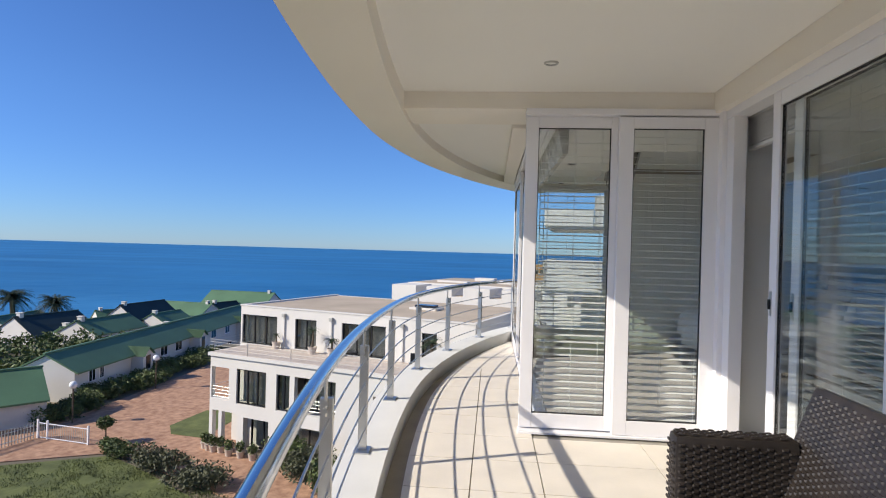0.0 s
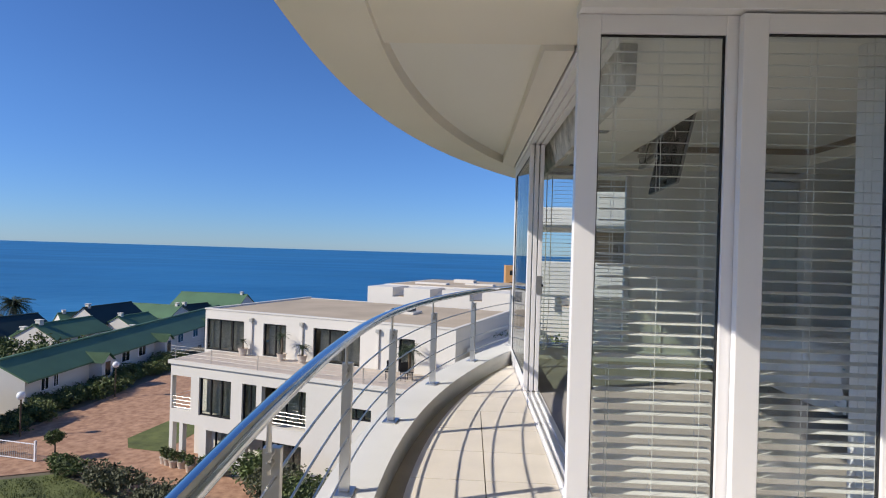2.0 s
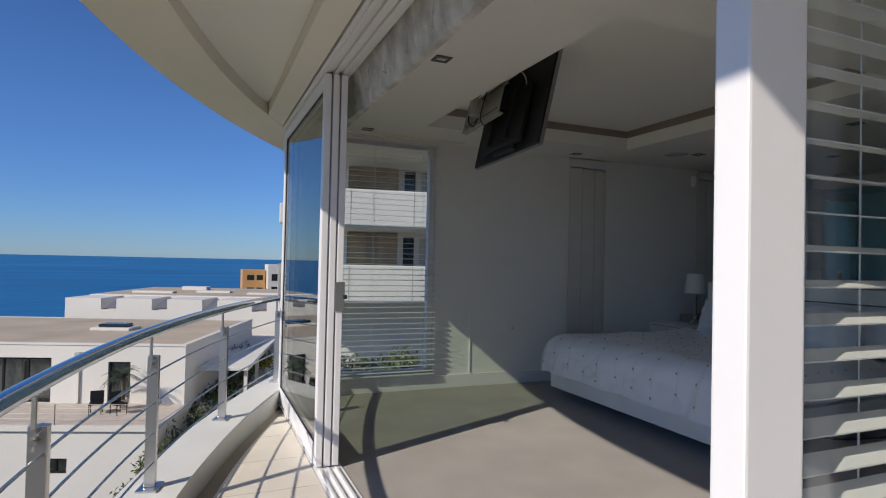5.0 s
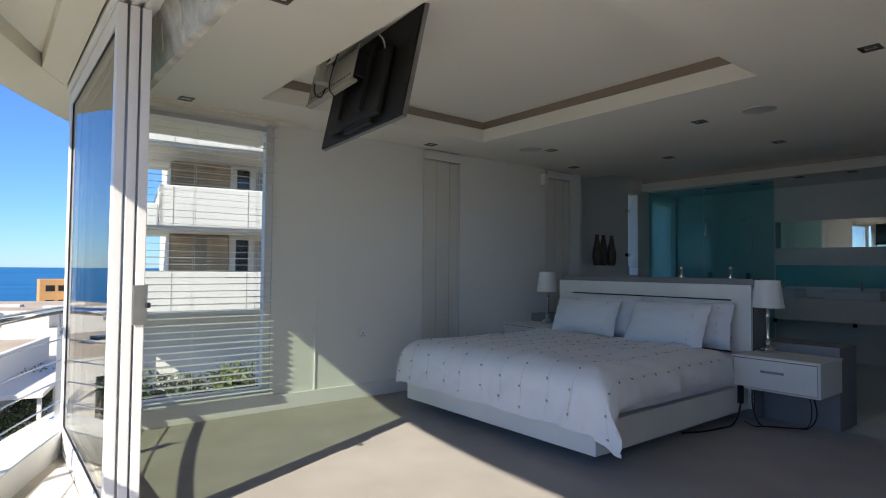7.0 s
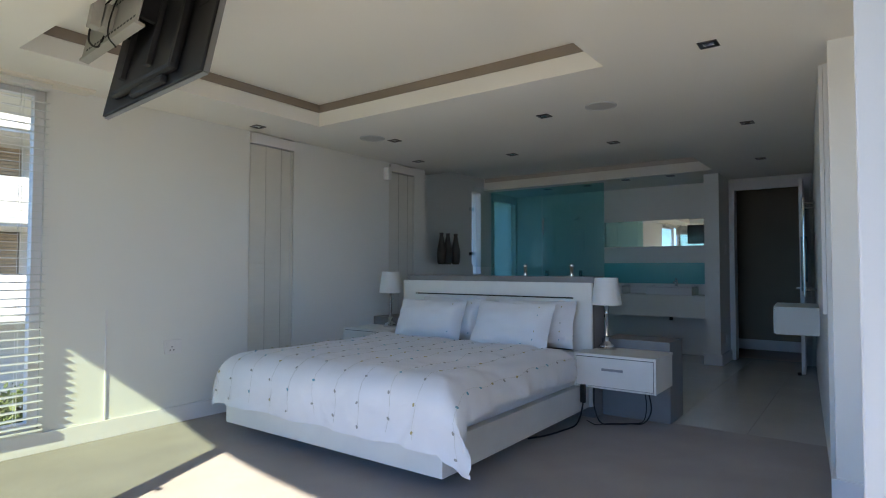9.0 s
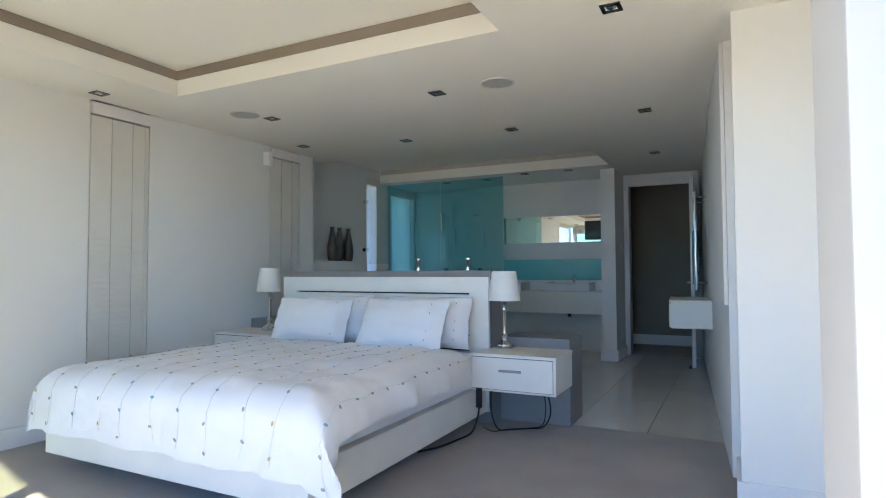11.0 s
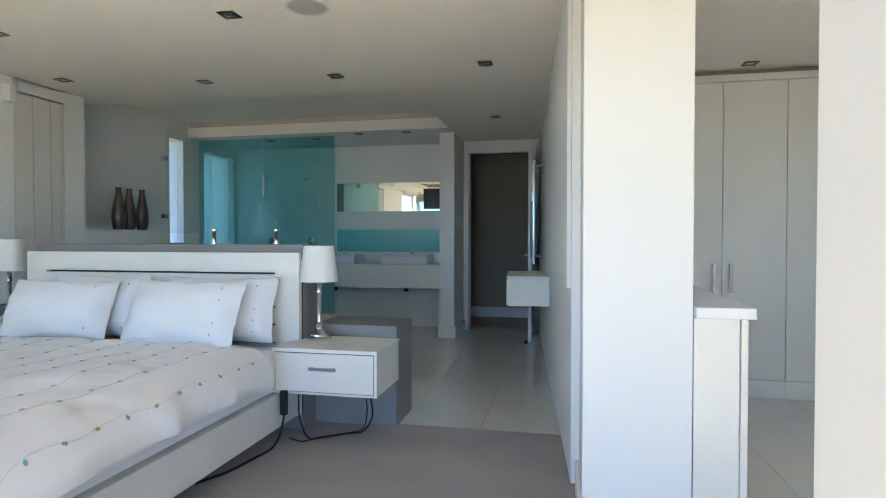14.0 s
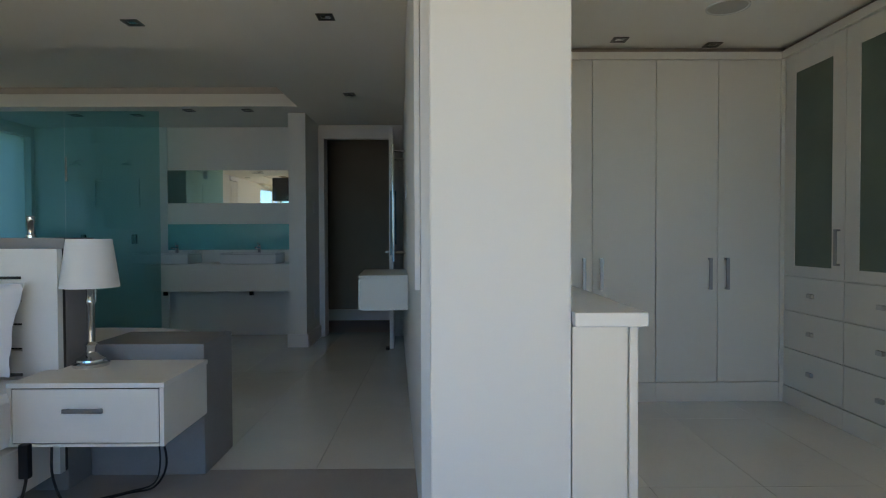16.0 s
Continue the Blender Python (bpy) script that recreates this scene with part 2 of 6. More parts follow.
def tube(bm, points, r, sides=10, closed=False, ends=True):
    """Sweeps a circle along points."""
    pts = [Vector(p) for p in points]
    rings, side = [], None
    for i, p in enumerate(pts):
        a = pts[max(i - 1, 0)] if not closed else pts[i - 1]
        c = pts[min(i + 1, len(pts) - 1)] if not closed else pts[(i + 1) % len(pts)]
        d = (c - a).normalized()
        if side is None:
            side = d.cross(Vector((0, 0, 1)))
            if side.length < 1e-3:
                side = d.cross(Vector((1, 0, 0)))
        side = (side - d * side.dot(d)).normalized()
        up = side.cross(d)
        rr = r[i] if isinstance(r, (list, tuple)) else r
        rings.append([bm.verts.new(p + (side * math.cos(k * 2 * math.pi / sides) + up * math.sin(k * 2 * math.pi / sides)) * rr) for k in range(sides)])
    n = len(rings)
    for i in range(n if closed else n - 1):
        a, b = rings[i], rings[(i + 1) % n]
        for k in range(sides):
            bm.faces.new((a[k], a[(k + 1) % sides], b[(k + 1) % sides], b[k]))
    if ends and not closed:
        bm.faces.new(rings[0][::-1])
        bm.faces.new(rings[-1])
    return bm


def lathe(bm, profile, at=(0, 0, 0), sides=24):
    """Turns (radius, height) pairs round the upright line through at."""
    rings = []
    for r, h in profile:
        rings.append([bm.verts.new((at[0] + r * math.cos(k * 2 * math.pi / sides), at[1] + r * math.sin(k * 2 * math.pi / sides), at[2] + h)) for k in range(sides)])
    for a, b in zip(rings, rings[1:]):
        for k in range(sides):
            bm.faces.new((a[k], a[(k + 1) % sides], b[(k + 1) % sides], b[k]))
    if profile[0][0] > 1e-4:
        bm.faces.new(rings[0][::-1])
    if profile[-1][0] > 1e-4:
        bm.faces.new(rings[-1])
    return bm


def mesh_of(name, bm, mat, smooth=False):
    bmesh.ops.recalc_face_normals(bm, faces=list(bm.faces))
    me = bpy.data.meshes.new(name)
    bm.to_mesh(me)
    bm.free()
    me.materials.append(mat)
    if smooth:
        me.shade_smooth()
        me.set_sharp_from_angle(angle=radians(38))
    return me


def part(name, bm, mat, parent=None, label="", smooth=False):
    ob = new(name, mesh_of(name, bm, mat, smooth))
    if parent is not None:
        ob.parent = parent
    if label:
        ob["label"] = label
    return ob


def structure(name, bm, mat, label="", category="", smooth=False):
    return tagged(part(name, bm, mat, None, "", smooth), label, category, "", "structure")


def thing(name, at, label, category, group="", turn=0):
    """An empty at the base of a thing, whose parts are built in its own axes."""
    ob = new(name)
    ob.empty_display_size = 0.1
    ob.matrix_basis = pose(*at, 0, 0, turn)
    return tagged(ob, label, category, group)


def piece(name, me, parent, m):
    ob = new(name, me)
    ob.parent = parent
    ob.matrix_basis = m
    return ob


def prism(bm, outline, z0, z1):
    """An upright slab over a closed outline of (x, y)."""
    lo = [bm.verts.new((x, y, z0)) for x, y in outline]
    hi = [bm.verts.new((x, y, z1)) for x, y in outline]
    n = len(outline)
    bm.faces.new(lo[::-1])
    bm.faces.new(hi)
    for i in range(n):
        bm.faces.new((lo[i], lo[(i + 1) % n], hi[(i + 1) % n], hi[i]))
    return bm


def strip(bm, left, right, z0, z1):
    """A curved band between two polylines of the same count, from z0 to z1."""
    rows = [[bm.verts.new((*a, z0)), bm.verts.new((*b, z0)), bm.verts.new((*b, z1)), bm.verts.new((*a, z1))] for a, b in zip(left, right)]
    for p, q in zip(rows, rows[1:]):
        for k in range(4):
            bm.faces.new((p[k], p[(k + 1) % 4], q[(k + 1) % 4], q[k]))
    bm.faces.new(rows[0])
    bm.faces.new(rows[-1][::-1])
    return bm


def edge_x(y, off=0.0):
    """The balcony's curved edge: the line of the railing posts, moved inwards by off."""
    r = 9.5 if y > 5.6 else 20.0
    return -0.115 + (y - 5.6) ** 2 / (2 * r) + off * math.sqrt(1 + ((y - 5.6) / r) ** 2)


def smooth(points, n=6):
    """Points along a rounded line through the given ones."""
    p = [Vector(q) for q in points]
    p = [2 * p[0] - p[1]] + p + [2 * p[-1] - p[-2]]
    out = []
    for a, b, c, d in zip(p, p[1:], p[2:], p[3:]):
        for i in range(n):
            t = i / n
            out.append(0.5 * (2 * b + (c - a) * t + (2 * a - 5 * b + 4 * c - d) * t * t + (3 * b - a - 3 * c + d) * t ** 3))
    return out + [p[-2]]


def spread(a, b, n):
    return [a + (b - a) * i / (n - 1) for i in range(n)]

# ---- the balcony ----
YS = spread(-3.0, 11.2, 57)
bm = bmesh.new()
strip(bm, [(edge_x(y, 0.27), y) for y in YS], [(2.6, y) for y in YS], -0.30, -0.012)
floor_b = structure("floor_balcony", bm, GROUT, "pale stone-tiled balcony floor with dark grout joints", "floor")
structure("gutter", strip(bmesh.new(), [(edge_x(y, 0.10), y) for y in YS], [(edge_x(y, 0.275), y) for y in YS], -0.30, -0.05), GUTTER, "stained brown screed gutter along the kerb", "gutter")
bm = strip(bmesh.new(), [(edge_x(y, -0.13), y) for y in YS], [(edge_x(y, 0.16), y) for y in YS], -0.45, 0.11)
structure("kerb", bm, KERB, "white painted curved balcony kerb", "kerb")
structure("slab_edge", strip(bmesh.new(), [(edge_x(y, -0.16), y) for y in YS], [(edge_x(y, -0.132), y) for y in YS], -0.48, 0.02), KERB, "white painted edge of the balcony slab", "wall")


def tile_piece(x0, x1, y0, y1, curved):
    bm = bmesh.new()
    g = 0.004
    if curved:
        ys = spread(y0 + g, y1 - g, 5)
        strip(bm, [(edge_x(y, 0.275) + 0.002, y) for y in ys], [(x1 - g, y) for y in ys], -0.012, 0.0)
    else:
        box(bm, x0 + g, y0 + g, -0.012, x1 - g, y1 - g, 0.0)
    return bm


# ---- soffit over the balcony ----
OUT = [(edge_x(y, -0.31), y) for y in YS]
structure("soffit_rim", strip(bmesh.new(), OUT, [(edge_x(y, 0.10), y) for y in YS], 2.455, 2.95), SOFFIT, "cream plastered curved rim of the balcony roof", "ceiling")
ya = [y for y in YS if y <= 5.0] + [5.13]
structure("soffit_front", strip(bmesh.new(), [(edge_x(y, 0.098), y) for y in ya], [(2.75, y) for y in ya], 2.62, 2.95), CEILING, "cream recessed soffit of the balcony", "ceiling")
structure("soffit_side", boxes((2.34, -3.0, 2.462, 2.75, 5.128, 2.619)), SOFFIT, "cream soffit band above the sliding doors", "ceiling")
yb = [5.13] + [y for y in YS if 5.15 < y < 5.6] + [5.70]
structure("soffit_beam", strip(bmesh.new(), [(edge_x(y, 0.098), y) for y in yb], [(1.22, y) for y in yb], 2.49, 2.95), SOFFIT, "cream cross beam of the soffit", "ceiling")
structure("soffit_beam_wall", boxes((1.22, 5.13, 2.49, 2.75, 5.30, 2.95)), SOFFIT, "cream beam over the glazed return", "ceiling")
yc = [5.70] + [y for y in YS if 5.72 < y < 9.9] + [9.95]
structure("soffit_north", strip(bmesh.new(), [(edge_x(y, 0.098), y) for y in yc], [(1.02, y) for y in yc], 2.55, 2.95), CEILING, "cream recessed soffit beside the bedroom", "ceiling")
structure("soffit_head", boxes((0.86, 5.70, 2.458, 1.02, 9.95, 2.549)), SOFFIT, "cream band above the glazing", "ceiling")
structure("soffit_end", strip(bmesh.new(), [(edge_x(y, 0.099), y) for y in (9.95, 10.2, 10.5, 10.8, 11.1)], [(2.8, y) for y in (9.95, 10.2, 10.5, 10.8, 11.1)], 2.457, 2.95), SOFFIT, "cream end of the balcony roof", "ceiling")


def downlight(at, square=True, label="square steel recessed downlight in the ceiling"):
    t = thing("downlight", at, label, "ceiling light", "recessed downlights")
    bm = bmesh.new()
    if square:
        for r in ((-0.05, -0.05, -0.006, 0.05, -0.03, 0.004), (-0.05, 0.03, -0.006, 0.05, 0.05, 0.004), (-0.05, -0.03, -0.006, -0.03, 0.03, 0.004), (0.03, -0.03, -0.006, 0.05, 0.03, 0.004)):
            box(bm, *r)
    else:
        lathe(bm, [(0.032, 0.004), (0.034, -0.007), (0.046, -0.007), (0.05, 0.004)], sides=20)
    part("trim", bm, GUNMETAL if square else BRUSHED, t, smooth=not square)
    bm = bmesh.new()
    lathe(bm, [(0.0, -0.001), (0.022, -0.002), (0.03, 0.003)], sides=16)
    part("lamp", bm, CHROME if square else SHADE, t)
    return t


downlight((1.06, 4.44, 2.62), False, "round steel recessed downlight in the soffit")

# ---- railing ----
RAIL_Z = 0.90
rail = thing("railing", (edge_x(5.6), 5.6, 0.11), "polished steel balcony railing with four wires on flat posts", "railing")
OFF = Vector((edge_x(5.6), 5.6, 0.11))
yr = spread(-2.9, 10.6, 70)
part("handrail", tube(bmesh.new(), [Vector((edge_x(y), y, RAIL_Z)) - OFF for y in yr], 0.028, 14), STEEL, rail, "polished steel handrail", True)
for z in (0.24, 0.39, 0.54, 0.69):
    part("wire", tube(bmesh.new(), [Vector((edge_x(y, 0.012), y, z)) - OFF for y in yr], 0.0055, 6), BRUSHED, rail, "", True)
bm = boxes((-0.027, -0.014, 0.012, 0.027, 0.014, 0.665), bevel=0.003)
post_me = mesh_of("post", bm, BRUSHED)
foot_me = mesh_of("foot_plate", boxes((-0.05, -0.065, 0.0, 0.05, 0.065, 0.011), bevel=0.002), BRUSHED)
bm = bmesh.new()
tube(bm, [(0, -0.045, 0.60), (0, -0.045, 0.775)], 0.008, 8)
tube(bm, [(0, -0.055, 0.625), (0, 0.02, 0.625)], 0.011, 8)
tube(bm, [(0, -0.055, 0.655), (0, 0.02, 0.655)], 0.011, 8)
bracket_me = mesh_of("bracket", bm, BRUSHED, True)
for y in (-2.05, -0.80, 0.45, 1.70, 2.95, 4.22, 5.48, 6.735, 7.95, 9.16, 10.35):
    a = math.degrees(math.atan2(-(y - 5.6) / (9.5 if y > 5.6 else 20.0), 1))
    m = pose(edge_x(y) - OFF.x, y - OFF.y, 0, 0, 0, a)
    piece("post", post_me, rail, m)
    piece("foot_plate", foot_me, rail, m)
    piece("bracket", bracket_me, rail, m)

# ---- walls of the flat ----
SLOPE = math.atan(0.075)


def wall_y(x):
    return 5.78 + 0.075 * (x - 4.75)


structure("wall_north", boxes((2.55, 10.10, -0.3, 4.16, 10.35, 2.9), (4.66, 10.10, -0.3, 6.05, 10.35, 2.9), (1.08, 10.10, -0.3, 2.55, 10.35, 0.145), (1.08, 10.10, 2.43, 2.55, 10.35, 2.9), (6.52, 10.10, -0.3, 6.74, 10.75, 2.9), (4.16, 10.28, -0.3, 4.66, 10.352, 2.9), (6.05, 10.28, -0.3, 6.52, 10.352, 2.9)), PLASTER, "smooth white painted bedroom wall", "wall")
structure("wall_ledge", boxes((6.74, 10.52, -0.3, 8.44, 10.75, 2.9), (8.44, 10.52, -0.3, 8.70, 10.75, 1.15), (8.44, 10.52, 2.42, 8.70, 10.75, 2.9), (8.70, 10.52, -0.3, 8.95, 10.75, 2.9)), PLASTER, "white wall with a narrow window above the ledge", "wall")
# The hole in this wall holds the added daylight pane.
structure("wall_bathroom", boxes((8.95, 10.52, -0.3, 9.12, 10.75, 2.9), (9.12, 10.52, -0.3, 9.82, 10.75, 0.9), (9.12, 10.52, 2.35, 9.82, 10.75, 2.9), (9.82, 10.52, -0.3, 10.15, 10.75, 2.9)), SHOWERTILE, "pale bathroom wall", "wall")
structure("wall_vanity", boxes((9.90, 7.14, -0.3, 10.15, 10.52, 2.9)), PLASTER, "white bathroom wall behind the basins", "wall")
structure("wall_pillar", boxes((9.10, 7.14, 0, 9.90, 7.32, 2.70)), PLASTER, "white end wall beside the basins", "wall")
structure("wall_door", boxes((9.78, 5.9, -0.3, 9.95, 6.19, 2.9), (9.78, 6.19, 2.36, 9.95, 7.14, 2.9), (9.78, 7.138, -0.3, 9.898, 7.139, 2.9)), PLASTER, "white wall round the doorway", "wall")
bm = bmesh.new()
prism(bm, [(5.16, wall_y(5.16)), (9.80, wall_y(9.80)), (9.80, wall_y(9.80) - 0.12), (7.62, 5.60), (5.16, 5.55)], -0.3, 2.9)
structure("wall_corridor", bm, PLASTER, "white wall along the passage to the doorway", "wall")
structure("column", boxes((4.75, 5.335, -0.02, 5.16, 5.77, 2.9), bevel=0.006), PLASTER, "square white column with a skirting", "column")
bm = bmesh.new()
prism(bm, [(5.17, wall_y(5.17) + 0.002), (6.90, wall_y(6.90) + 0.002), (6.90, wall_y(6.90) + 0.022), (5.17, wall_y(5.17) + 0.022)], 0.96, 2.472)
structure("wall_panel", bm, PLASTER, "raised white panel on the passage wall", "wall")
structure("pier", boxes((2.46, 5.17, -0.3, 2.836, 5.63, 2.9), bevel=0.005), PIERPAINT, "white plastered pier", "column")
structure("wall_wardrobe", boxes((7.62, 2.6, -0.3, 7.8, 5.58, 2.9)), PLASTER, "white wall behind the wardrobes", "wall")
structure("wall_dressing_south", boxes((2.5, 2.60, -0.3, 7.62, 2.74, 2.9)), PLASTER, "white dressing room wall", "wall")
structure("wall_living_south", boxes((-0.6, -3.25, -0.3, 8.0, -3.0, 2.9)), PLASTER, "white wall closing the balcony", "wall")
structure("wall_living_east", boxes((7.6, -3.0, -0.3, 7.8, 2.6, 2.9)), PLASTER, "white living room wall", "wall")
structure("wall_passage", boxes((11.1, 5.0, -0.3, 11.25, 8.6, 2.9), (9.95, 8.5, -0.3, 11.1, 8.62, 2.9), (9.95, 4.9, -0.3, 11.1, 5.0, 2.9), (9.951, 5.0, -0.3, 9.955, 6.18, 2.9)), BROWNWALL, "taupe painted passage wall", "wall")
structure("floor_passage", boxes((9.93, 5.0, -0.3, 11.1, 8.5, -0.004)), WOODFLOOR, "orange wooden passage floor", "floor")
structure("ceiling_passage", boxes((9.95, 5.0, 2.6, 11.1, 8.5, 2.9)), CEILING, "white passage ceiling", "ceiling")
structure("baseboard_passage", boxes((11.07, 5.0, -0.002, 11.098, 8.5, 0.15), bevel=0.003), FRAME, "white passage skirting", "skirting")

# floors
structure("floor_bedroom", boxes((1.22, 5.30, -0.3, 5.86, 10.10, 0.0)), CARPET, "taupe loop carpet across the bedroom", "floor")
structure("floor_bathroom", boxes((5.86, 5.5, -0.3, 9.93, 10.52, -0.010), (2.6, 2.6, -0.3, 7.62, 5.30, -0.011)), PALEGROUT, "cream polished tiled floor", "floor")
structure("floor_living", boxes((2.6, -3.0, -0.3, 7.6, 2.6, -0.005)), TILE, "cream tiled living room floor", "floor")

# ceiling with its two coffers
bm = bmesh.new()
Z = 2.475
for r in ((1.22, 5.30, 2.19, 10.10), (4.42, 5.30, 7.02, 10.10), (2.19, 5.30, 4.42, 6.90), (2.19, 9.47, 4.42, 10.10), (7.02, 5.6, 9.93, 7.15), (8.80, 7.15, 9.90, 10.52), (2.836, 2.7, 7.62, 5.30), (2.46, 2.7, 2.836, 5.17), (6.74, 10.10, 7.02, 10.52)):
    box(bm, r[0], r[1], Z, r[2], r[3], 2.66)
box(bm, 2.1, 6.8, 2.664, 4.5, 9.6, 2.9)
box(bm, 6.9, 7.0, 2.664, 8.9, 10.6, 2.9)
box(bm, 2.46, -3.0, 2.5, 7.7, 2.7, 2.9)
structure("ceiling", bm, CEILING, "white bedroom ceiling with a sunken coffer", "ceiling")
structure("roof_slab", boxes((1.0, 5.2, 2.91, 11.3, 10.8, 3.1), (2.4, -3.2, 2.91, 8.0, 5.2, 3.1), (0.9, -3.3, 2.952, 2.4, 11.2, 3.1)), PLASTER, "concrete roof slab", "ceiling")
# Thin bands high on the coffer sides, darker than the ceiling.
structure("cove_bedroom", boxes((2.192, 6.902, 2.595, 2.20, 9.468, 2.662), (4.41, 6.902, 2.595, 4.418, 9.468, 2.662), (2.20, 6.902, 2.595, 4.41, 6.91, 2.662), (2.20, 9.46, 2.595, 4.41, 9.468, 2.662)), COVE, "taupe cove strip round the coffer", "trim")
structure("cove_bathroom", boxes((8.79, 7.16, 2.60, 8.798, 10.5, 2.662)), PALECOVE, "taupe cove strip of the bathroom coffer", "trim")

# skirtings
structure("baseboard_north", boxes((1.25, 10.075, 0.0, 4.15, 10.099, 0.13), (4.66, 10.075, 0.0, 5.95, 10.099, 0.13), bevel=0.004), FRAME, "white painted skirting board", "skirting")
structure("roof_edge", strip(bmesh.new(), [(edge_x(y, -0.29), y) for y in YS], [(1.2, y) for y in YS], 2.952, 3.1), PLASTER, "concrete roof slab edge", "ceiling")
structure("baseboard_column", boxes((4.728, 5.315, 0.0, 4.749, 5.79, 0.12), (4.75, 5.771, 0.0, 5.16, 5.79, 0.12), bevel=0.004), FRAME, "white painted skirting round the column", "skirting")
structure("baseboard_pillar", boxes((9.075, 7.12, 0.0, 9.099, 7.34, 0.14), (9.1, 7.115, 0.0, 9.77, 7.139, 0.14), bevel=0.004), FRAME, "white painted skirting of the end wall", "skirting")
structure("ledge_bathroom", boxes((6.741, 10.10, 0.0, 7.84, 10.519, 1.29)), PLASTER, "white plastered ledge", "ledge")


# ---- glazed doors ----
def leaf(name, w, h, pane, group="", label="white framed glazed door leaf", stile=0.075, low=0.11, top=0.085, handle=False, thick=0.045, stile2=None, shade=False):
    """A door leaf in its own axes: along x from 0 to w, its faces towards y."""
    t = tagged(new(name), label, "door", group)
    bm = bmesh.new()
    d = thick / 2
    s2 = stile2 or stile
    part("stile", boxes((0, -d, 0, stile, d, h), bevel=0.004), FRAME, t)
    part("stile", boxes((w - s2, -d, 0, w, d, h), bevel=0.004), FRAME, t)
    part("rail", boxes((stile, -d + 0.002, 0, w - s2, d - 0.002, low), bevel=0.003), FRAME, t)
    part("rail", boxes((stile, -d + 0.002, h - top, w - s2, d - 0.002, h), bevel=0.003), FRAME, t)
    g = 0.006
    part("gasket", boxes((stile, -0.009, low, stile + g, 0.009, h - top), (w - s2 - g, -0.009, low, w - s2, 0.009, h - top), (stile + g, -0.009, low, w - s2 - g, 0.009, low + g), (stile + g, -0.009, h - top - g, w - s2 - g, 0.009, h - top)), GASKET, t, "black rubber gasket")
    p = part("pane", boxes((stile + g, -0.004, low + g, w - s2 - g, 0.004, h - top - g)), pane, t)
    p.visible_shadow = shade
    if handle:
        part("lock_plate", boxes((0.018, -d - 0.004, 1.02, 0.045, -d + 0.001, 1.17), bevel=0.002), BRUSHED, t)
        part("lever", boxes((0.026, -d - 0.018, 1.06, 0.036, -d - 0.003, 1.12), bevel=0.003), BLACK, t)
    return t


a = leaf("door_1", 0.705, 2.41, GLASS, "glazed return leaves", thick=0.05, stile=0.097, stile2=0.055)
a.matrix_basis = pose(0.95, 5.193, 0.03)
b = leaf("door_2", 0.735, 2.41, GLASS, "glazed return leaves", stile=0.108)
b.matrix_basis = pose(1.648, 5.138, 0.02)
structure("door_frame_return", boxes((2.375, 5.05, 0.0, 2.455, 5.17, 2.489), (0.945, 5.10, 2.442, 2.375, 5.225, 2.489), (0.945, 5.09, 0.0, 2.375, 5.225, 0.018), bevel=0.003), FRAME, "white frame of the glazed return", "door frame")

# sliding doors of the dressing and living room, south of the return
structure("door_frame_slide", boxes((2.40, -2.9, 2.40, 2.52, 5.048, 2.461), (2.40, -2.9, -0.01, 2.52, 5.048, 0.02), (2.41, 4.93, 0.02, 2.50, 5.048, 2.40), bevel=0.003), FRAME, "white sliding door frame with tracks", "door frame")
first = leaf("door_3", 1.15, 2.38, GLASS, "sliding leaves", "white sliding door leaf with greenish glass", stile=0.09, handle=True)
first.matrix_basis = pose(2.435, 4.36, 0.02, 0, 0, -90)
for k, (x, y) in enumerate(((2.485, 4.20), (2.435, 2.1), (2.485, 1.0), (2.435, -0.1), (2.435, -1.3))):
    copy_thing(first, pose(x, y, 0.02, 0, 0, -90))

# west glazing of the bedroom: a triple track, the stacked leaves and the fixed pane
structure("door_track", boxes((1.05, 5.24, -0.012, 1.215, 10.10, 0.006), (1.065, 5.24, 0.006, 1.078, 8.2, 0.022), (1.115, 5.24, 0.006, 1.128, 8.2, 0.022), (1.165, 5.24, 0.006, 1.178, 8.2, 0.022)), FRAME, "white triple sliding track", "door track")
structure("door_head", boxes((1.03, 5.236, 2.445, 1.225, 10.10, 2.474), (1.05, 5.24, 2.425, 1.075, 10.1, 2.445), (1.105, 5.24, 2.425, 1.13, 10.1, 2.445), (1.16, 5.24, 2.425, 1.185, 10.1, 2.445)), FRAME, "white sliding head track", "door track")
s1 = leaf("door_4", 1.84, 2.40, TINTED, "stacked sliding leaves", "white sliding leaf with tinted glass, slid open", stile=0.07, thick=0.04, shade=True)
s1.matrix_basis = pose(1.071, 10.06, 0.02, 0, 0, -90)
copy_thing(s1, pose(1.122, 10.06, 0.02, 0, 0, -90))
copy_thing(s1, pose(1.172, 10.06, 0.02, 0, 0, -90))
lk = tagged(new("door_lock"), "steel lock plate with a black lever on a sliding leaf", "door handle")
part("plate", boxes((-0.03, -0.004, -0.09, 0.03, 0.0, 0.09), bevel=0.002), BRUSHED, lk)
part("lever", boxes((0.02, -0.05, -0.012, 0.035, -0.004, 0.012), bevel=0.004), BLACK, lk, "black lever")
lk.matrix_basis = pose(1.172, 8.216, 1.05)

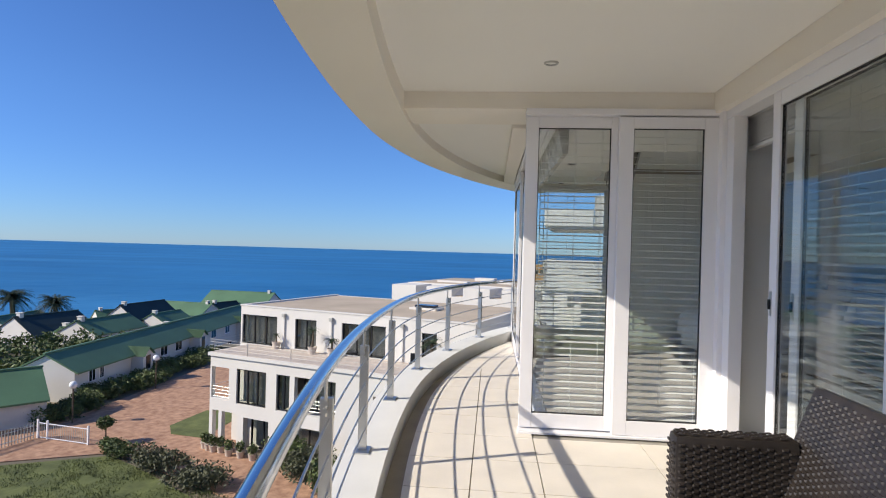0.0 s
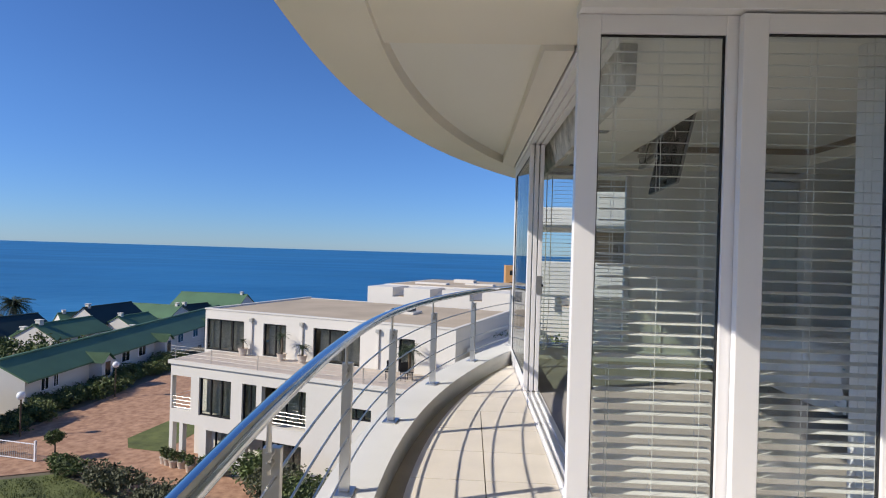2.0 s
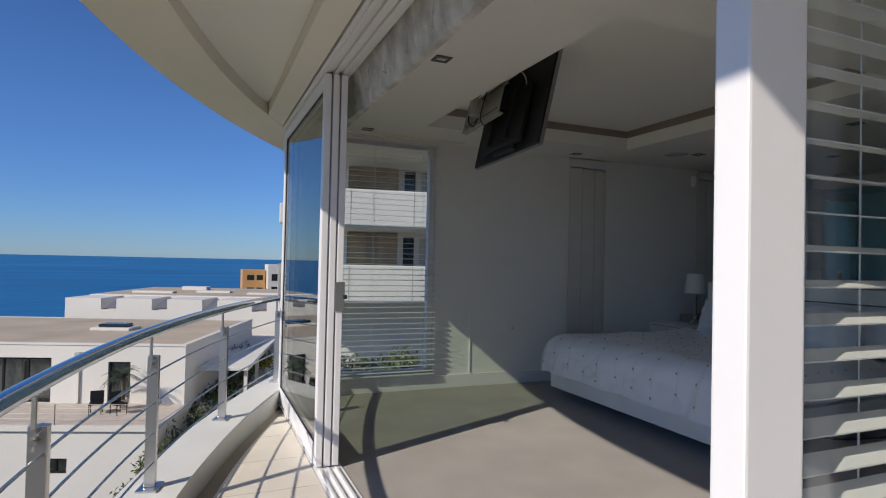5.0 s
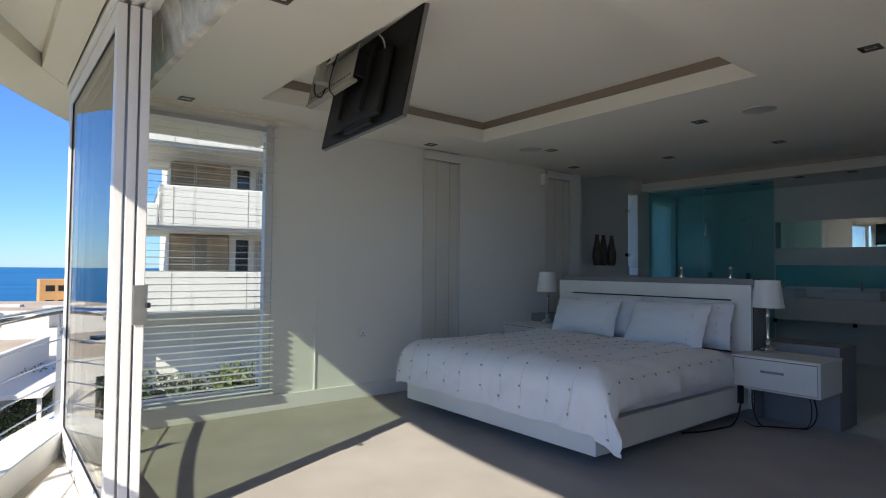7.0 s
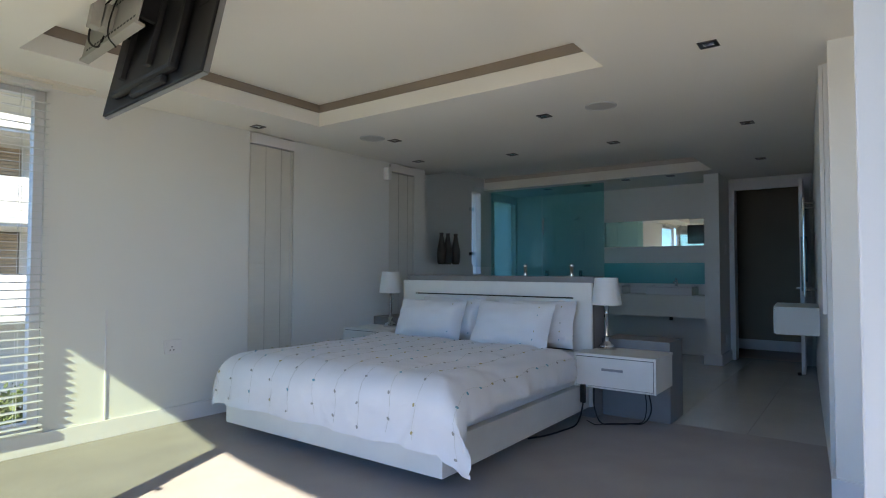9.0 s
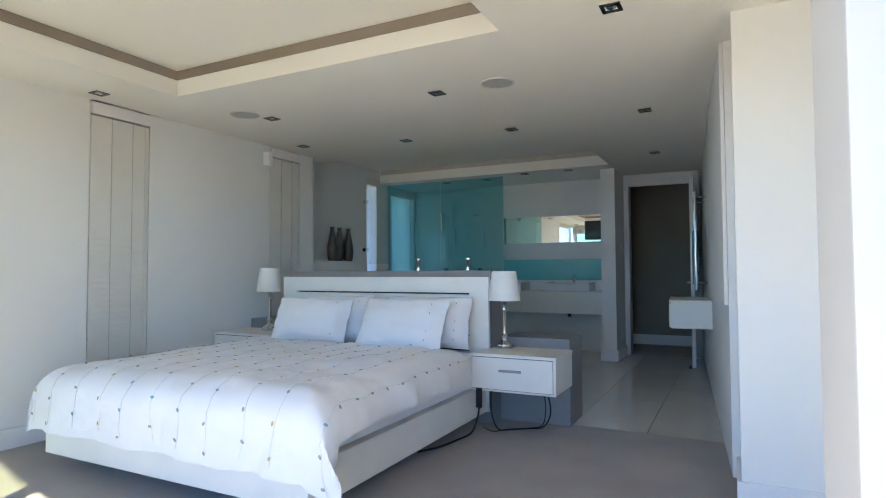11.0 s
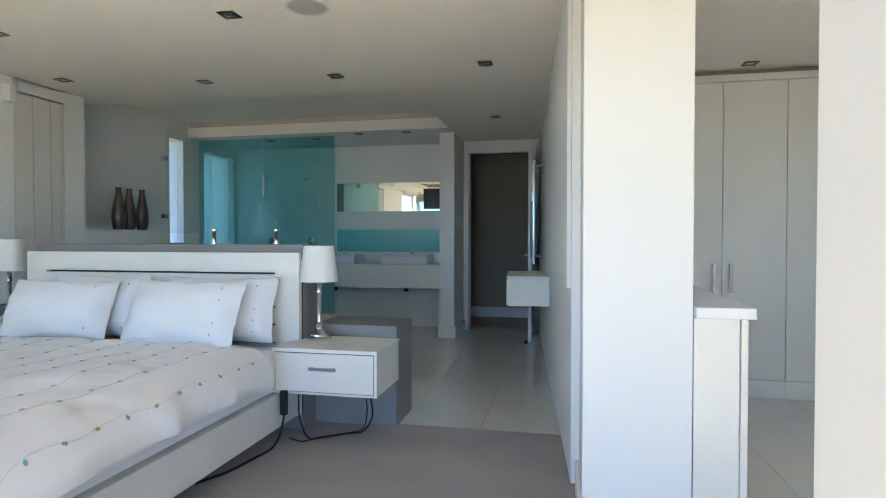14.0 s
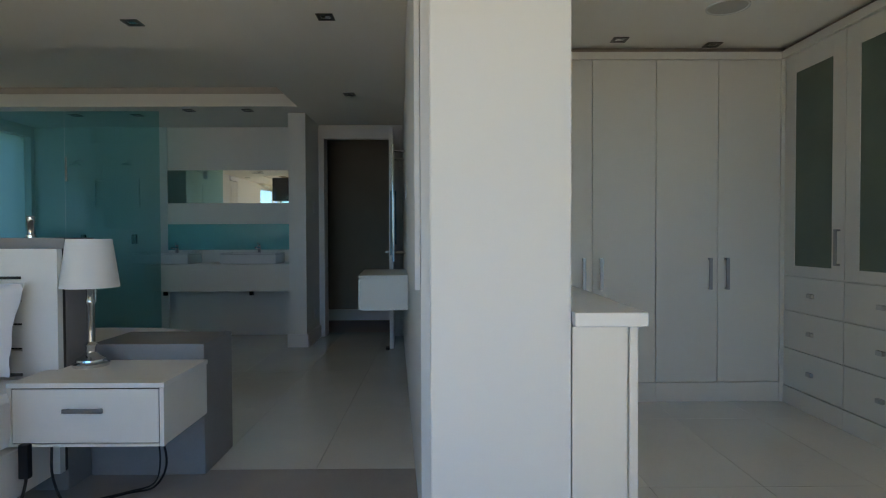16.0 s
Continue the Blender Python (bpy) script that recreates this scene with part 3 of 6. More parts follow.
# broken plaster bulkhead over the opening
bm = bmesh.new()
n = 46
prev = None
rnd = random.Random(4)
for i in range(n + 1):
    y = 5.62 + (10.05 - 5.62) * i / n
    ring = [bm.verts.new((1.24 + rnd.uniform(-.003, .006), y, 2.474)), bm.verts.new((1.265 + rnd.uniform(-.012, .012), y, 2.37 + rnd.uniform(-.02, .02))), bm.verts.new((1.29 + rnd.uniform(-.008, .008), y, 2.235 + rnd.uniform(-.008, .008))), bm.verts.new((1.33, y, 2.232)), bm.verts.new((1.335, y, 2.474))]
    if prev:
        for k in range(4):
            bm.faces.new((prev[k], prev[k + 1], ring[k + 1], ring[k]))
    else:
        bm.faces.new(ring)
    prev = ring
structure("bulkhead", bm, TREAD, "rough broken plaster bulkhead above the opening", "bulkhead", True)
bm = bmesh.new()
for i in range(9):
    y = 5.6 + i * 0.34
    pts = [(1.262, y + rnd.uniform(-.01, .01), 2.46), (1.258, y + rnd.uniform(-.03, .03), 2.40), (1.262, y + rnd.uniform(-.03, .04), 2.33), (1.275, y + 0.05, 2.29), (1.268, y + 0.08, 2.31)]
    tube(bm, pts, 0.0035, 5)
tagged(part("loose_cords", bm, CORDGREY, None, "", True), "grey loose cords hanging on the broken bulkhead", "cord", "", "stuff")

# north window and its frame
w = tagged(new("window_1"), "white framed bedroom window to the north", "window", "", "structure")
part("window_frame", boxes((1.23, 10.12, 0.146, 1.29, 10.19, 2.429), (2.49, 10.12, 0.146, 2.549, 10.19, 2.429), (1.29, 10.12, 0.146, 2.49, 10.19, 0.20), (1.29, 10.12, 2.39, 2.49, 10.19, 2.429), bevel=0.003), FRAME, w)
p = part("pane", boxes((1.29, 10.15, 0.20, 2.49, 10.158, 2.39)), GLASS, w)
p.visible_shadow = False
part("window_sill", boxes((1.23, 10.06, 0.132, 2.56, 10.118, 0.146), bevel=0.003), FRAME, w)


def venetian(name, length, z0, z1, label, step=0.052, tilt=14, group=""):
    """A slatted blind along x, hanging from z1 to z0."""
    t = tagged(new(name), label, "blind", group)
    part("headrail", boxes((0, -0.03, z1 - 0.05, length, 0.03, z1), bevel=0.003), SLAT, t)
    bm = bmesh.new()
    box(bm, 0.006, -0.024, -0.0012, length - 0.006, 0.024, 0.0012, turn=pose(0, 0, 0, tilt))
    me = mesh_of("slat", bm, SLAT)
    k = int((z1 - z0 - 0.08) / step)
    for i in range(k):
        piece("slat", me, t, pose(0, 0, z0 + 0.04 + i * step, random.uniform(-2, 2), random.uniform(-.12, .12), 0))
    part("bottom_rail", boxes((0.004, -0.022, z0, length - 0.004, 0.022, z0 + 0.014), bevel=0.003), SLAT, t)
    for x in (length * 0.12, length * 0.5, length * 0.88):
        part("ladder_cord", boxes((x - 0.0012, -0.027, z0 + 0.01, x + 0.0012, -0.025, z1 - 0.04), (x - 0.0012, 0.025, z0 + 0.01, x + 0.0012, 0.027, z1 - 0.04)), SLAT, t)
    return t


v = venetian("venetian_blind", 1.32, 0.16, 2.472, "white slatted blind over the north window", tilt=5, group="slatted blinds")
v.matrix_basis = pose(1.23, 10.03, 0)
part("pull_cord", tube(bmesh.new(), [(0.22, -0.04, 2.40), (0.225, -0.045, 1.4), (0.22, -0.045, 0.5), (0.23, -0.05, 0.16)], 0.0055, 6), CORDGREY, v)
part("pull_cord", tube(bmesh.new(), [(0.29, -0.04, 2.40), (0.285, -0.045, 1.3), (0.28, -0.045, 0.6), (0.25, -0.05, 0.2)], 0.0055, 6), CORDGREY, v)
bm = bmesh.new()
for k in range(7):
    tube(bm, [(0.23 + (0.05 + .004 * k) * math.cos(a), -0.05 + 0.006 * k, 0.22 + 0.09 * math.sin(a)) for a in spread(0, 6.0, 16)], 0.004, 5)
part("cord_coil", bm, CORDGREY, v, "coiled grey pull cord", True)
v2 = venetian("venetian_blind", 0.54, 0.08, 2.42, "white slatted blind inside the glazed return", tilt=11, group="slatted blinds")
v2.matrix_basis = pose(1.075, 5.262, 0)
v3 = venetian("venetian_blind", 0.66, 0.08, 2.42, "white slatted blind inside the glazed return", tilt=11, group="slatted blinds")
v3.matrix_basis = pose(1.70, 5.262, 0)
v4 = venetian("venetian_blind", 1.0, 0.08, 2.36, "white slatted blind behind a sliding door", tilt=18, group="slatted blinds")
v4.matrix_basis = pose(2.58, 4.33, 0, 0, 0, -90)

rb = tagged(new("raised_blind"), "white slatted blind drawn up behind the sliding doors", "blind", "slatted blinds")
rb.matrix_basis = pose(2.60, 5.10, 0, 0, 0, -90)
part("headrail", boxes((0.0, -0.03, 2.41, 0.74, 0.03, 2.455), bevel=0.003), SLAT, rb)
stack_me = mesh_of("slat", boxes((0.006, -0.025, 0.0, 0.734, 0.025, 0.003)), SLAT)
for k in range(26):
    piece("slat", stack_me, rb, pose(0.004 * math.sin(k * 2.3), 0, 2.215 + k * 0.0074, 0, random.uniform(-.5, .5), 0))
part("bottom_rail", boxes((0.004, -0.024, 2.185, 0.736, 0.024, 2.21), bevel=0.003), SLAT, rb)


def recess_blind(x0, x1, label):
    """A narrow blind with its slats shut, hanging in a wall recess."""
    t = thing("shut_blind", ((x0 + x1) / 2, 10.105, 0.0), label, "blind", "tall shut blinds")
    w = (x1 - x0) / 2 - 0.008
    bm = bmesh.new()
    box(bm, -w, -0.027, -0.0012, w, 0.027, 0.0012, turn=pose(0, 0, 0, -74))
    me = mesh_of("slat", bm, ROMAN)
    for k in range(49):
        piece("slat", me, t, pose(0, 0, 0.075 + k * 0.047, random.uniform(-2, 2), random.uniform(-.1, .1), 0))
    part("bottom_rail", boxes((-w, -0.014, 0.03, w, 0.014, 0.048), bevel=0.003), ROMAN, t)
    part("headrail", boxes((-w, -0.03, 2.37, w, 0.03, 2.46), bevel=0.003), FRAME, t)
    for x in (-w * 0.36, w * 0.36):
        part("ladder_cord", boxes((x - 0.0018, -0.024, 0.04, x + 0.0018, -0.021, 2.37)), CORDGREY, t, "grey ladder cord")
    part("pull_cord", boxes((w - 0.05, -0.028, 0.62, w - 0.046, -0.024, 2.37)), SLAT, t)
    return t


recess_blind(4.16, 4.66, "cream slatted blind hanging shut in a wall recess")
recess_blind(6.05, 6.52, "cream slatted blind hanging shut beside the headboard")


# ---- the bed and what stands round it ----
def cloth_grid(nx, ny, f, thick):
    bm = bmesh.new()
    g = [[bm.verts.new(f(i / nx, j / ny)) for j in range(ny + 1)] for i in range(nx + 1)]
    for i in range(nx):
        for j in range(ny):
            bm.faces.new((g[i][j], g[i + 1][j], g[i + 1][j + 1], g[i][j + 1]))
    bmesh.ops.recalc_face_normals(bm, faces=list(bm.faces))
    inner = {v: bm.verts.new(v.co + Vector((0, 0, -thick))) for v in list(bm.verts)}
    for f in list(bm.faces):
        bm.faces.new([inner[v] for v in reversed(f.verts)])
    for e in [e for e in bm.edges if len(e.link_faces) == 1 and e.verts[0] in inner and e.verts[1] in inner]:
        a, b = e.verts
        bm.faces.new((a, b, inner[b], inner[a]))
    return bm


BED = Vector((3.53, 7.47, 0.0))
bed = thing("bed", BED, "white wooden double bed base with a slotted headboard", "bed")
part("base", boxes((0.0, 0.0, 0.10, 2.03, 1.98, 0.30), bevel=0.006), WHITEWOOD, bed)
# The shade under the base is put into the plinth's colour.
part("plinth", boxes((0.35, 0.28, 0.002, 1.98, 1.70, 0.098)), SHADOWGAP, bed, "recessed plinth coloured near black for the shade under the bed")
part("mattress", boxes((0.04, 0.02, 0.302, 2.02, 1.96, 0.545), bevel=0.05), LINEN, bed)
ROWS_Z = [0.10, 0.55, 0.665, 0.775, 0.88, 0.985, 1.115]
# Near-black backing paints the shade seen through the plank slots.
head = part("headboard", boxes((2.082, -0.02, 0.10, 2.10, 2.0, 1.113)), SHADOWGAP, bed, "white woodgrain headboard with dark slots")
for z0, z1 in zip(ROWS_Z, ROWS_Z[1:]):
    part("plank", boxes((2.045, 0.14, z0 + 0.007, 2.081, 1.84, z1 - (0.007 if z1 < 1.1 else 0))), WHITEWOOD, head)
for y0 in (-0.02, 1.84):
    part("upright", boxes((2.045, y0, 0.10, 2.081, y0 + 0.16, 1.115)), WHITEWOOD, head)

rnd = random.Random(7)


def over_edge(d, r=0.17):
    """How far a cloth that runs d past an edge goes out and down, round a bend of radius r."""
    if d <= -r:
        return 0.0, 0.0
    arc = d + r
    if arc < r * 1.5708:
        a = arc / r
        return r * math.sin(a) - r, r * (1 - math.cos(a))
    return 0.0, r + (arc - r * 1.5708)


def duvet_shape(u, v):
    """u from the foot (0) to the pillows, v from the near long side (0) to the far one."""
    s, t = u * 1.945 - 0.325, v * 2.34 - 0.18
    e, f = 0.07, 0.035
    ox, dx = over_edge(-f - s)
    oy, dy = over_edge(-e - t)
    oz, dz = over_edge(t - 1.96 - e)
    x, y = s, t
    if s < 0.2:
        x = -f - ox if s < -f + 0.17 else s
    if t < 0.2:
        y = -e - oy if t < -e + 0.17 else t
    if t > 1.76:
        y = 1.96 + e + oz if t > 1.96 + e - 0.17 else t
    side = max(dy, dz)
    drop = max(dx, side) + 0.10 * min(dx, side)
    w = noise.fractal(Vector((s * 2.4, t * 2.4, 0.3)), 0.9, 2.1, 4)
    big = noise.noise(Vector((s * 1.1, t * 1.1, 4.0)))
    z = 0.615 - drop * 0.96
    hang = min(1.0, drop / 0.25)
    z += (1 - hang) * (0.016 * w + 0.016 * big + 0.007 * math.sin(t * 8 + s * 3 + 3 * w))
    if dx > 0.05:
        x -= hang * (0.022 * math.sin(t * 12 + 3 * w) + 0.012)
    if side > 0.05:
        y += (-1 if dy > dz else 1) * hang * (0.024 * math.sin(s * 11 + 3 * w) + 0.02)
    both = max(0.0, min(dx, side) - 0.03)
    x -= 0.04 * both
    y += (-0.22 if dy > dz else 0.10) * both
    z -= 0.05 * both
    if dy > 0.03:
        fold = math.exp(-(max(0.0, s + 0.07) / 0.15) ** 2) * min(1.0, dy / 0.15)
        y -= fold * (0.085 + 0.02 * math.sin(s * 26))
        z -= fold * 0.12
    return Vector((x, y, max(z, 0.175)))


duvet = thing("duvet", BED + Vector((0, 0, 0.0)), "white duvet embroidered with rows of small blue and ochre dots", "duvet")
part("cover", cloth_grid(84, 104, duvet_shape, 0.022), LINEN, duvet, "", True)
DOTS = [material("dot_thread_blue", (0.18, 0.42, 0.50), 0.9), material("dot_thread_ochre", (0.50, 0.42, 0.20), 0.9), material("dot_thread_grey", (0.36, 0.36, 0.34), 0.9)]
STITCH = material("stitch_thread", (0.60, 0.59, 0.54), 0.9)
dot_me = []
for m in DOTS:
    bm = bmesh.new()
    bmesh.ops.create_icosphere(bm, subdivisions=1, radius=0.0105, matrix=Matrix.Diagonal((1.25, 0.8, 0.32, 1)))
    dot_me.append(mesh_of("dot", bm, m, True))
bm = bmesh.new()
for row in range(11):
    v = 0.05 + row * 0.09
    pts = []
    for k in range(29):
        u = 0.01 + k * 0.0345
        p = duvet_shape(u, v + 0.004 * math.sin(k * 1.1 + row))
        pts.append(p + Vector((-0.003 if p.z < .5 else 0, -0.003 if p.y < 0 else 0, 0.013)))
    tube(bm, pts, 0.0009, 4)
part("stitching", bm, STITCH, duvet, "rows of grey running stitch")
for row in range(11):
    v = 0.05 + row * 0.09
    for k in range(13):
        u = 0.02 + k * 0.074 + 0.02 * (row % 3)
        if u > 0.99:
            continue
        p = duvet_shape(u, v)
        e1, e2 = duvet_shape(u + 0.01, v) - p, duvet_shape(u, v + 0.01) - p
        nrm = e1.cross(e2).normalized()
        q = nrm.to_track_quat('Z', 'Y').to_matrix().to_4x4()
        piece("dot", dot_me[rnd.choice((0, 1, 2, 2))], duvet, Matrix.Translation(p + nrm * 0.0135) @ q @ pose(0, 0, 0, 0, 0, rnd.uniform(0, 180)))


def pillow(at, turn, w, h, label, seed):
    t = thing("pillow", at, label, "pillow", "bed pillows")
    t.matrix_basis = Matrix.Translation(at) @ pose(0, 0, 0, 0, turn[0], turn[1])
    bm = bmesh.new()
    n = 16
    for side in (1, -1):
        g = []
        for i in range(n + 1):
            row = []
            for j in range(n + 1):
                a, b = i / n * 2 - 1, j / n * 2 - 1
                fat = (max(0, 1 - a * a) * max(0, 1 - b * b)) ** 0.40
                pin = 1 - 0.07 * (1 - abs(a)) * abs(b) - 0.05 * (1 - abs(b)) * abs(a)
                wob = 0.018 * noise.noise(Vector((a * 2.2 + seed, b * 2.2, side)))
                row.append(bm.verts.new((side * (0.112 * fat) + wob, a * w / 2 * pin, b * h / 2 * pin)))
            g.append(row)
        for i in range(n):
            for j in range(n):
                f = (g[i][j], g[i + 1][j], g[i + 1][j + 1], g[i][j + 1])
                bm.faces.new(f if side > 0 else f[::-1])
    bmesh.ops.remove_doubles(bm, verts=list(bm.verts), dist=0.0015)
    part("pillowcase", bm, LINEN, t, "", True)
    for k in range(5):
        piece("dot", dot_me[k % 3], t, pose(-0.072, -w / 2 * 0.72, -h / 2 * 0.7 + k * h * 0.17, 0, 90, 0) @ Matrix.Diagonal((0.6, 0.6, 0.6, 1)))
    return t


pillow(Vector((5.25, 8.88, 0.770)), (24, 4), 0.72, 0.38, "plump white pillow propped on the headboard", 1)
pillow(Vector((5.23, 8.01, 0.772)), (25, -4), 0.76, 0.40, "plump white pillow with an embroidered edge", 2)
pillow(Vector((5.43, 8.76, 0.775)), (14, 0), 0.70, 0.40, "white pillow behind another", 3)
pillow(Vector((5.43, 7.90, 0.775)), (15, 3), 0.72, 0.40, "white pillow behind another", 4)


def bedside(y, deep, label, z=0.31):
    t = thing("bedside_table", (5.34, y, z), label, "bedside table", "floating bedside tables")
    part("carcass", boxes((0.012, 0, 0, deep, 0.63, 0.240), bevel=0.003), WHITEWOOD, t)
    part("top", boxes((-0.009, -0.005, 0.241, deep + 0.002, 0.635, 0.262), bevel=0.003), WHITEWOOD, t)
    part("side_edge", boxes((-0.008, -0.004, 0.0, 0.010, 0.014, 0.240), bevel=0.002), WHITEWOOD, t)
    part("side_edge", boxes((-0.008, 0.616, 0.0, 0.010, 0.634, 0.240), bevel=0.002), WHITEWOOD, t)
    part("bottom_edge", boxes((-0.008, 0.016, 0.0, 0.010, 0.614, 0.012), bevel=0.002), WHITEWOOD, t)
    # Dark sheet behind the drawer front, painting the shade of its gap.
    part("shadow_gap", boxes((-0.002, 0.015, 0.013, 0.0115, 0.615, 0.2405)), SHADOWGAP, t)
    dr = part("drawer", boxes((-0.0075, 0.018, 0.016, 0.0, 0.612, 0.236), bevel=0.002), WHITEWOOD, t)
    part("handle", boxes((-0.030, 0.235, 0.142, -0.022, 0.40, 0.160), (-0.024, 0.245, 0.144, -0.006, 0.257, 0.158), (-0.024, 0.378, 0.144, -0.006, 0.39, 0.158), bevel=0.003), SATIN, dr, "brushed steel bar handle")
    return t


bedside(6.87, 0.44, "white woodgrain floating bedside table with one drawer")
bedside(9.46, 0.44, "white woodgrain floating bedside table by the wall", 0.35)


def lamp(at):
    t = thing("table_lamp", at, "chrome table lamp with a white tapered shade", "lamp", "bedside lamps")
    part("base", lathe(bmesh.new(), [(0.072, 0.0), (0.074, 0.012), (0.062, 0.020), (0.060, 0.028), (0.036, 0.040), (0.022, 0.055), (0.021, 0.075), (0.026, 0.085), (0.0155, 0.095)]), CHROME, t, "", True)
    part("stem", lathe(bmesh.new(), [(0.0155, 0.095), (0.0145, 0.24), (0.019, 0.248), (0.019, 0.262), (0.0145, 0.27), (0.0145, 0.30), (0.009, 0.31), (0.009, 0.36)], sides=16), CHROME, t, "", True)
    part("shade", lathe(bmesh.new(), [(0.114, 0.315), (0.114, 0.313), (0.1165, 0.313), (0.088, 0.505), (0.086, 0.505), (0.086, 0.503)], sides=36), SHADE, t, "white fabric shade", True)
    part("bulb", lathe(bmesh.new(), [(0.0, 0.35), (0.014, 0.36), (0.026, 0.40), (0.0, 0.43)], sides=14), CERAMIC, t, "", True)
    part("pull_chain", boxes((0.04, -0.002, 0.25, 0.043, 0.001, 0.345)), CHROME, t)
    return t


for at in ((5.66, 7.355, 0.5725), (5.66, 9.72, 0.6125)):
    lamp(at).scale = (1.06, 1.06, 1.16)
structure("headboard_wall", boxes((5.632, 7.45, 0.0, 5.86, 9.455, 1.165), bevel=0.006), GREY, "grey screeded half wall behind the headboard", "half wall")
structure("bath_deck", boxes((5.80, 6.89, 0.0, 6.18, 7.448, 0.645), (5.80, 9.457, 0.0, 6.18, 10.098, 0.70), bevel=0.006), GREY, "grey screeded deck beside the bed", "deck")
tub = thing("bathtub", (6.62, 7.95, -0.0), "white oval freestanding bathtub behind the half wall", "bathtub")
bm = bmesh.new()
lathe(bm, [(0.30, 0.002), (0.36, 0.15), (0.42, 0.40), (0.45, 0.52), (0.47, 0.53), (0.47, 0.54), (0.44, 0.545), (0.40, 0.42), (0.33, 0.16), (0.0, 0.13)], sides=40)
bmesh.ops.transform(bm, matrix=Matrix.Diagonal((0.8, 1.5, 1, 1)), verts=list(bm.verts))
part("shell", bm, CERAMIC, tub, "", True)
for y in (7.72, 8.18):
    tp = thing("tap", (5.80, y, 1.166), "chrome pillar tap on the half wall", "tap", "pillar taps")
    part("spout", lathe(bmesh.new(), [(0.022, 0), (0.022, 0.012), (0.014, 0.016), (0.014, 0.07), (0.018, 0.075), (0.018, 0.10), (0.012, 0.105)], sides=14), CHROME, tp, "", True)

cable = thing("power_cable", (5.30, 7.40, 0.0), "black power cables looping below the bedside table", "cable")
part("cable", tube(bmesh.new(), smooth([(0.10, -0.03, 0.30), (0.09, -0.04, 0.16), (0.12, -0.08, 0.03), (0.20, -0.16, 0.012), (0.27, -0.26, 0.015), (0.30, -0.36, 0.03), (0.29, -0.42, 0.14), (0.27, -0.40, 0.31)]), 0.005, 6), BLACK, cable, "", True)
part("cable", tube(bmesh.new(), smooth([(0.03, 0.02, 0.30), (0.02, 0.03, 0.14), (-0.05, 0.05, 0.03), (-0.20, 0.09, 0.012), (-0.40, 0.13, 0.012), (-0.55, 0.20, 0.012)]), 0.007, 6), BLACK, cable, "", True)
part("cable", tube(bmesh.new(), smooth([(0.04, 0.0, 0.05), (0.10, -0.05, 0.012), (0.19, -0.12, 0.012), (0.29, -0.25, 0.012), (0.34, -0.34, 0.03), (0.335, -0.37, 0.15), (0.31, -0.36, 0.31)]), 0.004, 6), BLACK, cable, "", True)
part("adapter", boxes((0.0, 0.0, 0.19, 0.03, 0.04, 0.33), bevel=0.006), BLACK, cable, "black adapter")
sock = thing("wall_socket", (3.47, 10.099, 0.605), "white double wall socket above the skirting", "socket")
part("plate", boxes((-0.07, -0.012, -0.055, 0.07, 0.0, 0.055), bevel=0.004), FRAME, sock)
part("switch", boxes((-0.05, -0.016, 0.012, -0.03, -0.012, 0.04), (0.0, -0.016, 0.012, 0.02, -0.012, 0.04)), FRAME, sock)
part("socket_hole", boxes((-0.03, -0.0135, -0.03, -0.022, -0.012, -0.02), (0.0, -0.0135, -0.03, 0.008, -0.012, -0.02), (-0.015, -0.0135, -0.005, -0.007, -0.012, 0.005)), GASKET, sock)
structure("cable_cover", boxes((2.96, 10.088, 0.13, 2.972, 10.099, 0.92), bevel=0.002), FRAME, "thin white cable cover on the wall", "trim")
al = thing("alarm_sensor", (5.98, 10.05, 2.33), "small white alarm sensor high on the wall", "sensor")
part("case", boxes((-0.03, -0.03, -0.07, 0.03, 0.049, 0.07), bevel=0.012), FRAME, al, "", True)

# ---- ceiling: lamps, loudspeakers, the television ----
for x, y in ((1.653, 7.825), (1.755, 9.829), (4.42, 6.30), (5.25, 7.71), (5.22, 9.29), (4.10, 9.90), (6.54, 7.60), (6.48, 8.70), (6.45, 6.41), (6.2, 9.78), (8.3, 6.55)):
    downlight((x, y, 2.4745))
for x, y in ((6.85, 4.53), (6.95, 3.86), (5.9, 3.5)):
    downlight((x, y, 2.4745))
for y in (7.7, 8.3, 8.95, 9.6):
    downlight((8.97 if y < 8.6 else 9.2, y, 2.4745), True)


def speaker(x, y):
    t = thing("ceiling_speaker", (x, y, 2.4745), "round white loudspeaker grille in the ceiling", "loudspeaker", "ceiling loudspeakers")
    part("rim", lathe(bmesh.new(), [(0.118, 0.0), (0.118, -0.006), (0.108, -0.007), (0.104, -0.003)], sides=32), CERAMIC, t, "", True)
    part("grille", lathe(bmesh.new(), [(0.104, 0.0), (0.104, -0.004), (0.0, -0.005)], sides=32), GRILLE, t)


speaker(5.24, 7.23)
speaker(5.02, 9.40)
speaker(6.30, 4.08)

tv = tagged(new("television"), "black flat television hung from a ceiling bracket, seen from behind", "television")
tv.matrix_basis = Matrix.Translation((2.34, 8.30, 2.035)) @ pose(0, 0, 0, 0, 12, -5)
part("screen_case", boxes((0.0, -0.52, 0.0, 0.035, 0.59, 0.72), bevel=0.008), BLACK, tv)
part("screen", boxes((0.0355, -0.505, 0.02, 0.037, 0.575, 0.705)), DARKGLASS, tv, "glossy dark screen")
part("back_cover", boxes((-0.045, -0.30, 0.05, 0.0, 0.40, 0.46), bevel=0.02), BLACK, tv)
part("lower_cover", boxes((-0.03, -0.20, 0.012, 0.0, 0.16, 0.048), (-0.03, -0.12, 0.046, 0.0, 0.06, 0.075), bevel=0.008), BLACK, tv)
